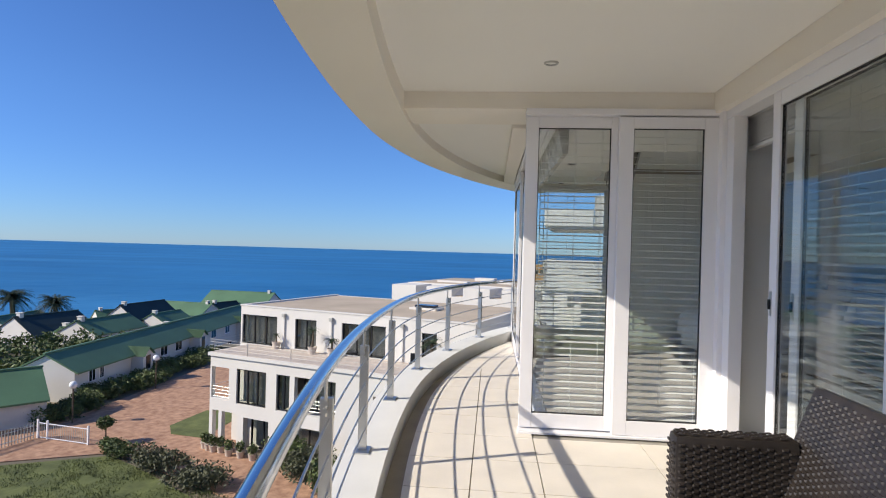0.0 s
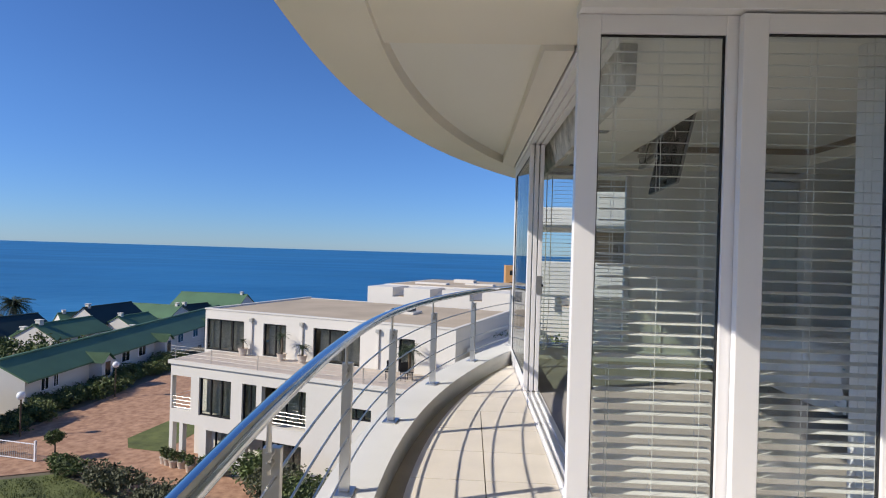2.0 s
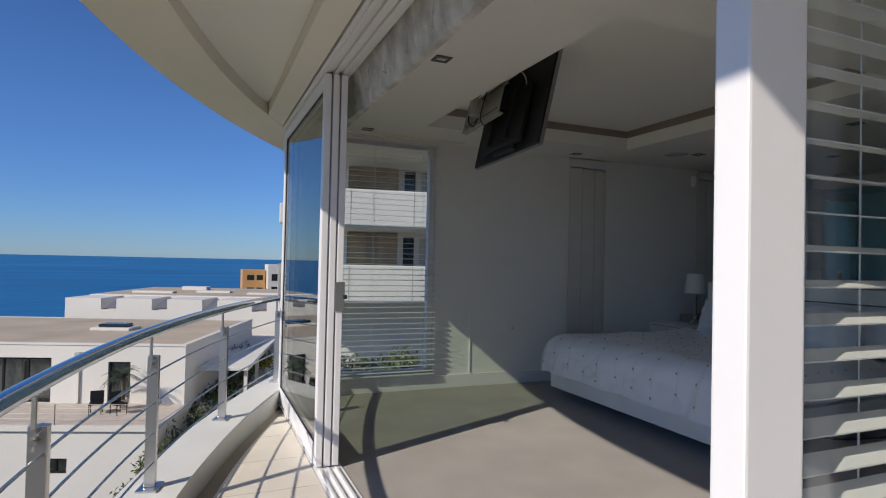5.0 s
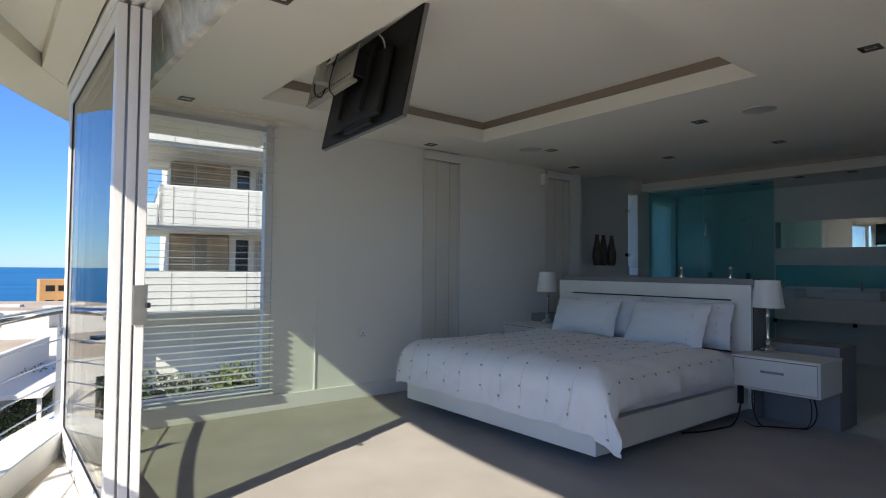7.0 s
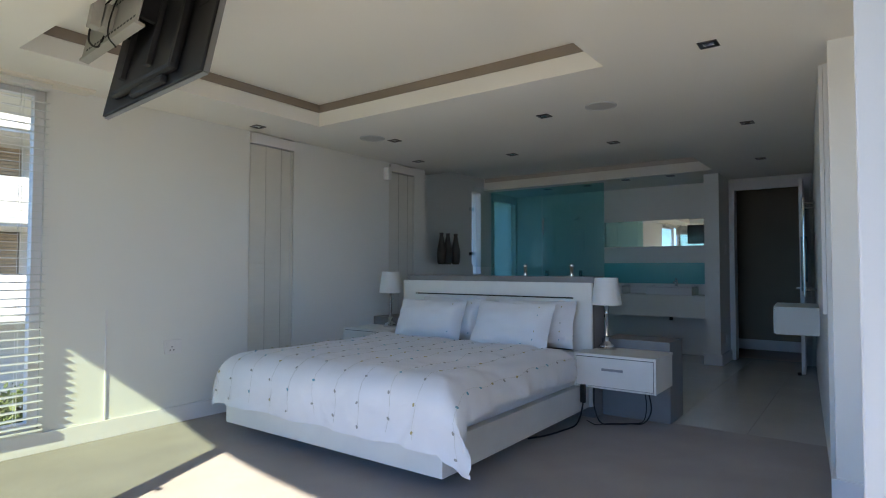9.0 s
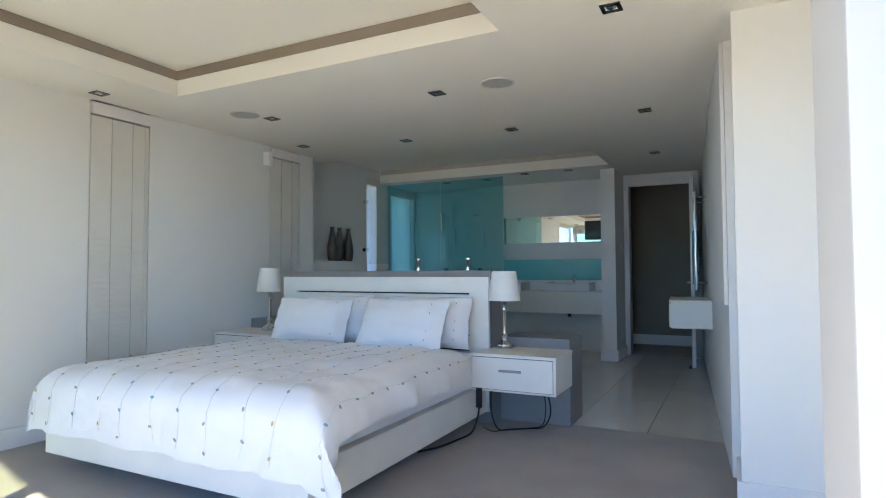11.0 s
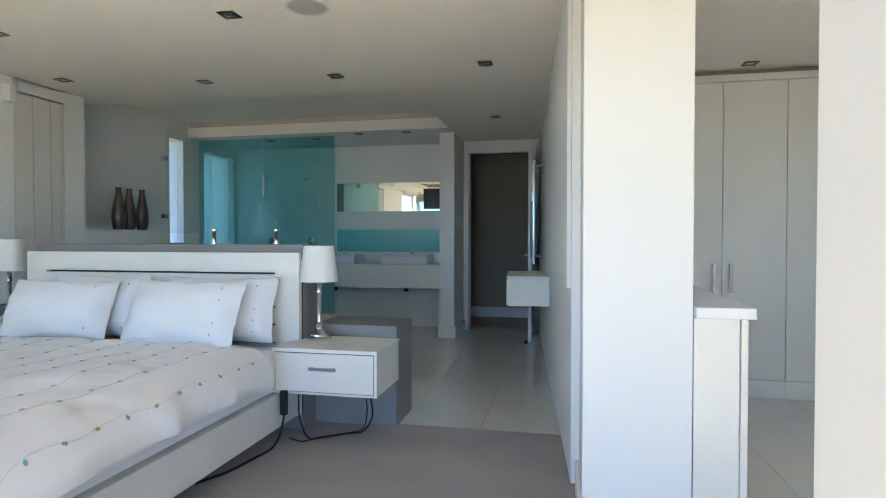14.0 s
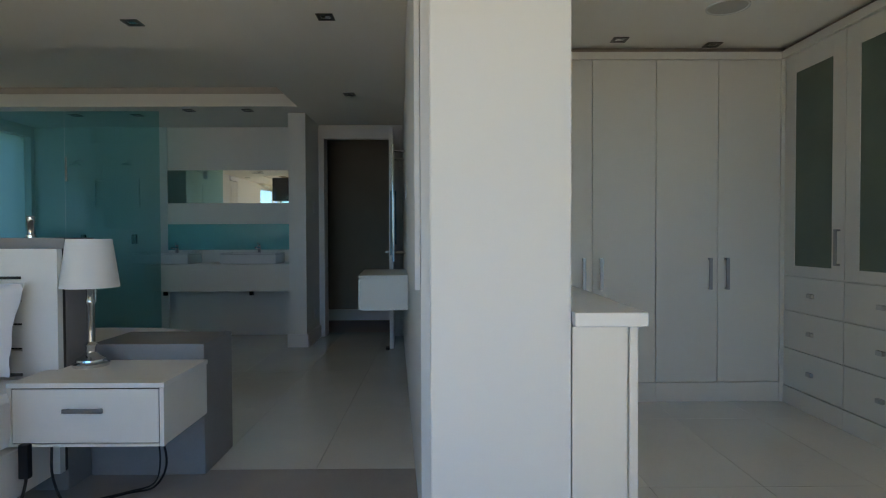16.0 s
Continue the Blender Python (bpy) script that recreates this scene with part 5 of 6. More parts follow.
def bush(name, at, r, n, size, mat, label, seed, blobs=5):
    rnd = random.Random(seed)
    t = thing(name, at, label, "bush")
    bm = bmesh.new()
    for k in range(blobs):
        leaves(bm, (rnd.uniform(-.5, .5) * r[0], rnd.uniform(-.5, .5) * r[1], r[2] * rnd.uniform(.75, 1.15)), (r[0] * rnd.uniform(.45, .75), r[1] * rnd.uniform(.45, .75), r[2] * rnd.uniform(.6, .95)), n // blobs, size, rnd)
    part("foliage", bm, mat, t)
    bm = bmesh.new()
    for k in range(4):
        tube(bm, [(0, 0, 0), (rnd.uniform(-.3, .3) * r[0], rnd.uniform(-.3, .3) * r[1], r[2])], [0.05, 0.015], 5)
    part("stems", bm, BARK, t)
    return t


rnd = random.Random(33)
bm = bmesh.new()
for k in range(24000):
    x, y = rnd.uniform(-30, -9), rnd.uniform(23.5, 32.2)
    if y > 32.0 - 0.42 * abs(x + 21) or noise.noise(Vector((x * 0.5, y * 0.5, 2))) < -0.28:
        continue
    a, h = rnd.uniform(0, 6.283), rnd.uniform(0.03, 0.12) * (1.1 + noise.noise(Vector((x * 0.8, y * 0.8, 0))))
    p, w, lean = Vector((x, y, G + 0.09)), Vector((math.cos(a), math.sin(a), 0)) * 0.022, Vector((rnd.uniform(-.05, .05), rnd.uniform(-.05, .05), h))
    bm.faces.new([bm.verts.new(q) for q in (p - w, p + w, p + lean)])
tagged(part("grass_tufts", bm, GRASS), "rough green grass tufts on the lawn", "grass", "", "stuff")

rnd = random.Random(21)
bm = bmesh.new()
for k in range(60):
    y = 37.0 + k * 0.42 + rnd.uniform(-.3, .3)
    x = -29.2 - 0.03 * (y - 37) + rnd.uniform(-1.1, 1.0)
    h = rnd.uniform(0.55, 0.95)
    leaves(bm, (x, y, G + h * 0.8), (rnd.uniform(.8, 1.4), rnd.uniform(.8, 1.3), h), 420, 0.12, rnd)
tagged(part("hedge", bm, LEAF), "dense green hedge along the driveway", "hedge", "", "stuff")
bm = bmesh.new()
for k in range(70):
    x, y = rnd.uniform(-62, -37.5), rnd.uniform(46, 64)
    h = rnd.uniform(0.8, 1.7)
    leaves(bm, (x, y, G + h * 0.7), (rnd.uniform(1.4, 2.6), rnd.uniform(1.2, 2.2), h), 260, 0.24, rnd)
tagged(part("garden_shrubs", bm, LEAF), "dark green garden shrubs between the cottages", "shrubs", "", "stuff")
bush("shrub", (-17.0, 30.6, G), (2.3, 1.3, 0.8), 2600, 0.11, LEAFDRY, "low dry green shrub beside the driveway", 3, 7)
bush("shrub", (-14.3, 29.2, G), (2.4, 1.4, 0.7), 2400, 0.11, LEAFDRY, "low dry green shrub beside the driveway", 5, 7)
bush("shrub", (-21.6, 33.0, G), (1.2, 0.9, 0.5), 1300, 0.09, LEAF, "green shrub by the gate", 6)
bush("shrub", (-20.3, 32.2, G), (1.3, 0.9, 0.55), 1300, 0.09, LEAF, "green shrub by the gate", 8)
bush("shrub", (-32.5, 33.6, G), (1.6, 1.6, 0.9), 1500, 0.12, LEAF, "green shrub behind the fence", 9)
for k in range(9):
    bush("shrub", (-9.5 + 2.3 * k * 0.7, 30.4 - 1.15 * k, G + 0.5), (1.7, 1.6, 1.2), 1700, 0.12, LEAFDRY if k % 2 else LEAF, "dense shrub below the balcony", 30 + k, 6)
for k in range(10):
    bush("shrub", (-2.9 + 0.72 * k, 22.0 + 2.1 * k, -8.6 + 0.32 * k), (1.0, 1.3, 1.0), 1500, 0.085, LEAFSAGE if k % 3 else LEAF, "grey-green shrub on the bank", 50 + k, 6)
bm = bmesh.new()
prism(bm, [(-5.2, 19), (-3.2, 19), (4.2, 43), (1.6, 43)], G, -9.2)
structure("bank", bm, EARTH, "planted earth bank beside the neighbouring house", "bank")
bush("flowering_shrub", (3.6, 40.5, -5.6), (1.0, 1.0, 0.8), 900, 0.10, YELLOWFLOWER, "yellow flowering shrub beside the carport", 70)
bush("shrub", (2.5, 39.2, -6.2), (1.6, 1.5, 1.5), 1800, 0.10, LEAF, "dark green shrub beside the carport", 71)
topi = thing("topiary_tree", (-22.7, 34.3, G), "small clipped round tree", "tree")
part("trunk", tube(bmesh.new(), [(0, 0, 0), (0.03, 0, 0.5), (0, 0.02, 1.0)], [0.06, 0.05, 0.04], 7), BARK, topi, "", True)
bm = bmesh.new()
leaves(bm, (0, 0, 1.35), (0.62, 0.62, 0.45), 1500, 0.07, random.Random(5))
part("crown", bm, LEAF, topi)


def palm(at, height, spread_r, n, label, seed, width=0.16):
    rnd = random.Random(seed)
    t = thing("palm_tree", at, label, "palm tree")
    part("trunk", tube(bmesh.new(), [(0, 0, 0), (height * 0.03, 0, height * 0.5), (0, 0, height)], [spread_r * 0.14, spread_r * 0.11, spread_r * 0.12], 9), BARK, t, "", True)
    bm = bmesh.new()
    for k in range(n):
        a, el = rnd.uniform(0, 6.283), rnd.uniform(-0.25, 1.3)
        L = spread_r * rnd.uniform(0.8, 1.1)
        pts = []
        for s in range(7):
            f = s / 6
            pts.append(Vector((math.cos(a) * L * f * math.cos(el * (1 - f * .6)), math.sin(a) * L * f * math.cos(el * (1 - f * .6)), height + L * (math.sin(el) * f - 0.62 * f * f))))
        side = Vector((-math.sin(a), math.cos(a), 0))
        for s in range(6):
            p, q = pts[s], pts[s + 1]
            for g in range(3):
                o = p.lerp(q, g / 3)
                w = spread_r * width * (1.15 - s / 7)
                for sg in (1, -1):
                    tip = o + side * sg * w + (q - p) * 0.7 - Vector((0, 0, w * 0.4))
                    bm.faces.new([bm.verts.new(x) for x in (o, o + (q - p) * 0.22, tip)])
    part("fronds", bm, PALM, t)
    return t


palm((-90.0, 103.0, -20), 10.0, 3.7, 120, "tall palm tree behind the cottages", 1)
palm((-82.5, 104.5, -20), 9.2, 3.5, 110, "palm tree behind the cottages", 2)
palm((-99.0, 97.0, -18), 5.6, 2.6, 40, "palm tree behind the cottages", 3)


# ---- the neighbouring house ----
def opening_wall(t, name, u0, u1, z0, z1, holes, v0, v1):
    """Wall panels along u, each a part of its own, round rectangular holes (u0, u1, z0, z1)."""
    rows, at = [], u0
    for a, b, c, d in sorted(holes):
        if a > at:
            rows.append((at, v0, z0, a, v1, z1))
        if c > z0:
            rows.append((a, v0, z0, b, v1, c))
        if d < z1:
            rows.append((a, v0, d, b, v1, z1))
        at = b
    if at < u1:
        rows.append((at, v0, z0, u1, v1, z1))
    for r in rows:
        part(name, boxes(r), RENDERWALL, t)


def sash(u0, u1, z0, z1, v, panes):
    """One welded frame with upright bars between its panes."""
    xs = [u0, u0 + 0.08]
    for k in range(1, panes):
        c = u0 + (u1 - u0) * k / panes
        xs += [c - 0.035, c + 0.035]
    xs += [u1 - 0.08, u1]
    zs = [z0, z0 + 0.08, z1 - 0.08, z1]
    bm = bmesh.new()
    g = [[bm.verts.new((x, v, z)) for z in zs] for x in xs]
    for i in range(len(xs) - 1):
        for j in range(3):
            if j != 1 or i % 2 == 0:
                bm.faces.new((g[i][j], g[i + 1][j], g[i + 1][j + 1], g[i][j + 1]))
    new_geo = bmesh.ops.extrude_face_region(bm, geom=list(bm.faces))["geom"]
    bmesh.ops.translate(bm, vec=(0, 0.1, 0), verts=[e for e in new_geo if isinstance(e, bmesh.types.BMVert)])
    bmesh.ops.recalc_face_normals(bm, faces=list(bm.faces))
    return bm


def far_window(t, u0, u1, z0, z1, v, panes=2, curtain=True):
    w = part("window", sash(u0, u1, z0, z1, v, panes), BLACK, t, "dark framed window")
    p = part("pane", boxes((u0 + 0.08, v + 0.04, z0 + 0.08, u1 - 0.08, v + 0.05, z1 - 0.08)), TINTED, w)
    p.visible_shadow = False
    if curtain:
        bm = bmesh.new()
        n = max(8, int((u1 - u0) / 0.09))
        for s, (a, b) in enumerate(((0.08, 0.55), (0.62, 0.95))):
            prev = None
            for i in range(n + 1):
                f = a + (b - a) * i / n
                x, y = u0 + (u1 - u0) * f, v + 0.30 + 0.05 * math.sin(i * 2.1)
                cur = (bm.verts.new((x, y, z0 + 0.1)), bm.verts.new((x, y, z1 - 0.1)))
                if prev:
                    bm.faces.new((prev[0], cur[0], cur[1], prev[1]))
                prev = cur
        part("curtain", bm, CURTAINFAR, w, "grey curtains")


nb = thing("neighbour_house", (-16.4, 34.9, G), "white three-storey flat-roofed house with dark windows", "house", turn=-19)
opening_wall(nb, "wall", 0, 16.2, 2.75, 5.75, [(0.12, 1.5, 3.1, 5.0), (2.1, 4.35, 2.95, 5.05), (5.1, 6.05, 2.95, 5.05), (6.4, 9.2, 2.95, 5.05), (11.6, 13.0, 4.0, 4.6)], 0, 0.3)
opening_wall(nb, "wall", 0, 16.2, 0, 2.75, [(0.25, 0.75, 0, 2.35), (1.0, 2.2, 0.0, 2.35), (2.7, 4.6, 0, 2.2), (5.4, 9.0, 0.0, 2.2)], 0, 0.3)
for r in ((0, 1.9, 0, 0.3, 14.0, 5.75), (15.9, 0.3, 0, 16.2, 14, 5.75), (0.3, 13.7, 0, 15.9, 14, 5.75)):
    part("wall", boxes(r), RENDERWALL, nb)
for r in ((0.3, 1.6, 0.0, 2.0, 1.75, 5.6), (2.0, 1.0, 0.0, 2.05, 1.6, 5.6), (2.05, 1.1, 0.0, 9.3, 1.2, 2.9), (9.3, 0.6, 0, 15.9, 0.7, 5.6)):
    part("back_wall", boxes(r), RENDERWALL, nb)
for r in ((-0.12, -0.12, 5.66, 16.3, 3.6, 5.86), (0.3, 0.3, 2.62, 15.9, 13.7, 2.75)):
    part("terrace", boxes(r), RENDERWALL, nb)
part("terrace_floor", boxes((0.0, 0.0, 5.862, 16.2, 3.28, 5.88)), TERRACOTTA, nb, "pale tiled terrace floor")
opening_wall(nb, "upper_wall", -0.75, 16.1, 5.7, 8.42, [(-0.62, 2.3, 5.9, 7.85), (3.75, 5.4, 5.9, 7.85), (7.3, 10.4, 5.9, 7.85), (12.8, 13.75, 5.9, 7.7)], 3.3, 3.6)
for r in ((-0.75, 3.6, 5.7, -0.45, 14.5, 8.42), (15.8, 3.6, 5.7, 16.1, 14.5, 8.42), (-0.45, 14.2, 5.7, 15.8, 14.5, 8.42)):
    part("upper_wall", boxes(r), RENDERWALL, nb)
part("roof", boxes((-0.45, 3.6, 8.2, 15.8, 14.2, 8.40)), ROOFGRAVEL, nb, "beige gravel flat roof")
for r in ((-0.8, 3.26, 8.42, 16.14, 3.52, 8.5), (-0.8, 3.52, 8.42, -0.55, 14.5, 8.5), (15.9, 3.52, 8.42, 16.14, 14.5, 8.5)):
    part("parapet", boxes(r), RENDERWALL, nb)
part("skylight", boxes((9.3, 8.4, 8.40, 11.3, 9.8, 8.55), bevel=0.03), RENDERWALL, nb)
part("skylight_glass", boxes((9.6, 8.65, 8.55, 11.0, 9.55, 8.72), bevel=0.06), DARKGLASS, nb)
for u0, u1, z0, z1, v, n in ((2.1, 4.35, 2.95, 5.05, 0.12, 3), (5.1, 6.05, 2.95, 5.05, 0.12, 2), (6.4, 9.2, 2.95, 5.05, 0.9, 3), (11.6, 13.0, 4.0, 4.6, 0.12, 3), (2.7, 4.6, 0.2, 2.1, 0.7, 2), (6.0, 9.0, 0.2, 2.1, 0.7, 3), (-0.62, 2.3, 5.9, 7.85, 3.4, 3), (3.75, 5.4, 5.9, 7.85, 3.4, 2), (7.3, 10.4, 5.9, 7.85, 3.4, 3), (12.8, 13.75, 5.9, 7.7, 3.4, 1)):
    far_window(nb, u0, u1, z0, z1, v, n)
for u in (0.3, 2.9, 6.1, 9.3, 12.5, 15.9):
    part("terrace_post", tube(bmesh.new(), [(u, 0.0, 5.88), (u, 0.0, 6.65)], 0.02, 6), BRUSHED, nb)
for z in (6.1, 6.3, 6.5, 6.66):
    part("terrace_rail", tube(bmesh.new(), [(-0.05, 3.2, z), (-0.05, 0.0, z), (16.1, 0.0, z)], 0.008, 5), MIDMETAL, nb)
for z in (3.2, 3.4, 3.6, 3.8):
    part("balcony_rail", tube(bmesh.new(), [(0.06, 1.8, z), (0.06, 0.06, z), (1.5, 0.06, z)], 0.011, 5), BRUSHED, nb)
    part("balcony_rail", tube(bmesh.new(), [(6.4, 0.10, z), (9.2, 0.10, z)], 0.011, 5), BRUSHED, nb)
for u in (2.85, 6.5, 11.5):
    part("downpipe", boxes((u, 3.2, 5.9, u + 0.12, 3.3, 8.1), bevel=0.01), RENDERWALL, nb)
    part("wall_lamp", boxes((u - 0.05, 3.1, 7.9, u + 0.18, 3.3, 8.12), bevel=0.02), MIDMETAL, nb)
pm = Matrix.Translation((-16.4, 34.9, G)) @ pose(0, 0, 0, 0, 0, -19)
for u, v, z, hh, s in ((5.65, 2.6, 5.88, 1.1, 0.55), (7.0, 2.7, 5.88, 0.55, 0.55), (13.9, 2.3, 5.88, 1.1, 0.85), (2.6, 2.9, 5.88, 0.5, 0.35)):
    c = pm @ Vector((u, v, z))
    pot = thing("plant_pot", c, "pale pot on the neighbouring terrace", "plant pot")
    part("pot", lathe(bmesh.new(), [(0.20, 0.0), (0.28, 0.4), (0.30, 0.45), (0.26, 0.45), (0.24, 0.38), (0.0, 0.38)], sides=12), TERRACOTTA, pot, "", True)
    p = palm((c.x, c.y, c.z + 0.38), hh, s, 26, "small potted palm on the terrace", 100 + int(u * 3), 0.22)
for k, (u, v) in enumerate(((0.5, -0.5), (1.0, -0.6), (1.5, -0.5), (2.3, -0.7), (3.1, -0.6), (4.0, -0.6), (0.1, -0.4))):
    c = pm @ Vector((u, v, 0.06))
    pot = thing("plant_pot", c, "pale pot with a leafy plant by the house wall", "plant pot", "pots by the wall")
    part("pot", lathe(bmesh.new(), [(0.18, 0.0), (0.24, 0.35), (0.26, 0.38), (0.0, 0.36)], sides=10), TERRACOTTA, pot, "", True)
    bm = bmesh.new()
    leaves(bm, (0, 0, 0.65), (0.34, 0.34, 0.4), 160, 0.1, random.Random(k))
    part("plant", bm, LEAF, pot)
for k in range(2):
    c = pm @ Vector((13.2 + k * 0.9, 1.6, 5.88))
    t = thing("garden_chair", c, "dark garden chair on the terrace", "chair", "terrace chairs", turn=40 * k)
    part("seat", boxes((-0.25, -0.25, 0.40, 0.25, 0.25, 0.45), bevel=0.01), BLACK, t)
    part("backrest", boxes((-0.25, 0.22, 0.45, 0.25, 0.26, 0.9), bevel=0.01), BLACK, t)
    for a, b in ((-.23, -.23), (.2, -.23), (-.23, .2), (.2, .2)):
        part("leg", boxes((a, b, 0, a + 0.03, b + 0.03, 0.40)), BLACK, t)

# carport roof and the wing beside the house
cp = thing("carport", pm @ Vector((16.3, 4.5, 5.6)), "white flat carport roof on posts beside the house", "carport", turn=-14)
part("roof", boxes((0, 0, 1.5, 2.2, 12, 1.68), bevel=0.02), RENDERWALL, cp)
for v in (0.3, 3.5, 7, 11.2):
    part("post", boxes((1.95, v, 0.0, 2.1, v + 0.15, 1.5)), RENDERWALL, cp)
part("base_wall", boxes((0.0, 0.0, -5.6, 2.3, 12, 0.0)), RENDERWALL, cp)

# a second flat-roofed house behind
hb2 = thing("terrace_house", pm @ Vector((3.2, 17.0, 0)), "white flat-roofed house with stepped roof boxes", "house", turn=-19)
part("wall", boxes((0, 0, 0, 21.0, 14, 8.7)), RENDERWALL, hb2)
part("roof", boxes((0.3, 0.3, 8.7, 20.7, 13.7, 8.75)), ROOFGRAVEL, hb2)
for k in range(6):
    bm = bmesh.new()
    u = 0.0 + k * 3.3
    lo = [bm.verts.new(p) for p in ((u, 0.0, 8.7), (u + 2.3, 0.0, 8.7), (u + 3.1, 3.0, 8.7), (u, 3.0, 8.7))]
    hi = [bm.verts.new(p) for p in ((u, 0.0, 9.45), (u + 2.3, 0.0, 9.45), (u + 2.3, 3.0, 9.45), (u, 3.0, 9.45))]
    bm.faces.new(lo[::-1])
    bm.faces.new(hi)
    for i in range(4):
        bm.faces.new((lo[i], lo[(i + 1) % 4], hi[(i + 1) % 4], hi[i]))
    part("roof_box", bm, RENDERWALL, hb2)
part("upper_roof", boxes((0, 3.0, 8.7, 21.0, 13.9, 9.5)), RENDERWALL, hb2)
part("roof", boxes((0.4, 3.3, 9.5, 20.6, 13.6, 9.53)), ROOFGRAVEL, hb2)
for u, v, w, d, h in ((2, 5, 3.0, 0.8, 0.15), (6.2, 6.5, 2.6, 0.8, 0.15), (10.5, 5, 3.0, 0.7, 0.15), (14.5, 8.0, 3.5, 0.8, 0.12), (4, 9.5, 2.0, 1.0, 0.3)):
    part("roof_unit", boxes((u, v, 9.53, u + w, v + d, 9.53 + h), bevel=0.02), RENDERWALL, hb2)
part("chimney", boxes((13.2, 7.5, 9.53, 14.2, 8.5, 10.4), (13.0, 7.3, 10.4, 14.4, 8.7, 10.5), bevel=0.02), RENDERWALL, hb2)


# ---- cottages with green roofs ----
def gable(name, at, turn, length, width, eave, ridge, roof, label, windows=(), porch=(), chimney=True):
    """A gabled cottage: the ridge along its own y, walls to eave, roof to ridge."""
    t = thing(name, at, label, "cottage", "green-roofed cottages", turn)
    bm = bmesh.new()
    w = width / 2
    prof = [(-w, 0), (w, 0), (w, eave), (0, ridge - 0.08), (-w, eave)]
    a = [bm.verts.new((x, 0, z)) for x, z in prof]
    b = [bm.verts.new((x, length, z)) for x, z in prof]
    bm.faces.new(a)
    bm.faces.new(b[::-1])
    for i in range(5):
        bm.faces.new((a[i], a[(i + 1) % 5], b[(i + 1) % 5], b[i]))
    part("wall", bm, RENDERWALL, t)
    bm = bmesh.new()
    o, s = 0.35, (ridge - eave) / w
    for sg in (1, -1):
        v0 = [bm.verts.new(p) for p in ((0, -0.15, ridge), (sg * (w + o), -0.15, eave - s * o), (sg * (w + o), length + 0.15, eave - s * o), (0, length + 0.15, ridge))]
        v1 = [bm.verts.new(v.co + Vector((0, 0, 0.12))) for v in v0]
        bm.faces.new(v0)
        bm.faces.new(v1[::-1])
        for i in range(4):
            bm.faces.new((v0[i], v0[(i + 1) % 4], v1[(i + 1) % 4], v1[i]))
    part("roof", bm, roof, t)
    part("ridge_cap", boxes((-0.12, -0.2, ridge + 0.06, 0.12, length + 0.2, ridge + 0.2), bevel=0.03), roof, t)
    part("barge_board", boxes((-w - 0.3, -0.2, eave - 0.25, -w - 0.15, -0.12, eave)), FRAME, t)
    for y, z, ww, hh in windows:
        win = part("window", boxes((w + 0.003, y, z, w + 0.05, y + ww, z + hh)), FRAME, t, "white framed window")
        part("pane", boxes((w + 0.052, y + 0.08, z + 0.08, w + 0.06, y + ww / 2 - 0.04, z + hh - 0.08), (w + 0.052, y + ww / 2 + 0.04, z + 0.08, w + 0.06, y + ww - 0.08, z + hh - 0.08)), DARKGLASS, win)
    for y in porch:
        bm = bmesh.new()
        pts = [(w + 0.1, y - 0.95, eave - 0.2), (w + 0.1, y + 0.95, eave - 0.2), (w + 0.1, y, eave + 0.55), (w - 1.6, y, eave + 0.62), (w + 1.3, y - 0.95, eave - 0.2), (w + 1.3, y + 0.95, eave - 0.2), (w + 1.3, y, eave + 0.55)]
        q = [bm.verts.new(p) for p in pts]
        for f in ((0, 4, 6, 2), (1, 2, 6, 5), (0, 2, 3), (1, 3, 2)):
            bm.faces.new([q[i] for i in f])
        bmesh.ops.solidify(bm, geom=list(bm.faces), thickness=0.08)
        pr = part("porch_roof", bm, roof, t)
        part("porch_gable", prism_up(bmesh.new(), [(y - 0.8, 0), (y + 0.8, 0), (y + 0.8, eave - 0.15), (y, eave + 0.45), (y - 0.8, eave - 0.15)], w, w + 1.1), RENDERWALL, pr)
        part("porch_window", boxes((w + 1.101, y - 0.35, 1.0, w + 1.14, y + 0.35, 2.2)), DARKGLASS, pr)
    if chimney:
        part("chimney", boxes((-0.35, length * 0.06, eave, 0.35, length * 0.06 + 0.6, ridge + 0.55), (-0.42, length * 0.06 - 0.07, ridge + 0.55, 0.42, length * 0.06 + 0.67, ridge + 0.68), bevel=0.03), RENDERWALL, t)
    return t


def prism_up(bm, outline, x0, x1):
    """A slab along x over a closed outline of (y, z)."""
    a = [bm.verts.new((x0, y, z)) for y, z in outline]
    b = [bm.verts.new((x1, y, z)) for y, z in outline]
    bm.faces.new(a[::-1])
    bm.faces.new(b)
    for i in range(len(outline)):
        j = (i + 1) % len(outline)
        bm.faces.new((a[i], a[j], b[j], b[i]))
    return bm


gable("cottage", (-33.2, 42.2, G), 3, 42, 4.6, 2.40, 3.60, GREENROOF, "long white cottage row with a green sheet roof and gabled porches",
      [(1.6, 1.2, 0.9, 1.1), (3.0, 1.2, 0.6, 1.1), (12.5, 1.2, 1.4, 1.1), (15.5, 1.2, 1.4, 1.1), (24, 1.2, 1.4, 1.1), (28, 1.2, 1.4, 1.1), (36, 1.2, 1.4, 1.1)], (8.4, 19.6, 32.5), False)
gable("cottage", (-36.5, 33.2, G - 0.8), -42, 8, 6.0, 2.6, 4.1, GREENROOF, "small white cottage with a green sheet roof", [(3.0, 0.0, 1.1, 2.0)], (), False)
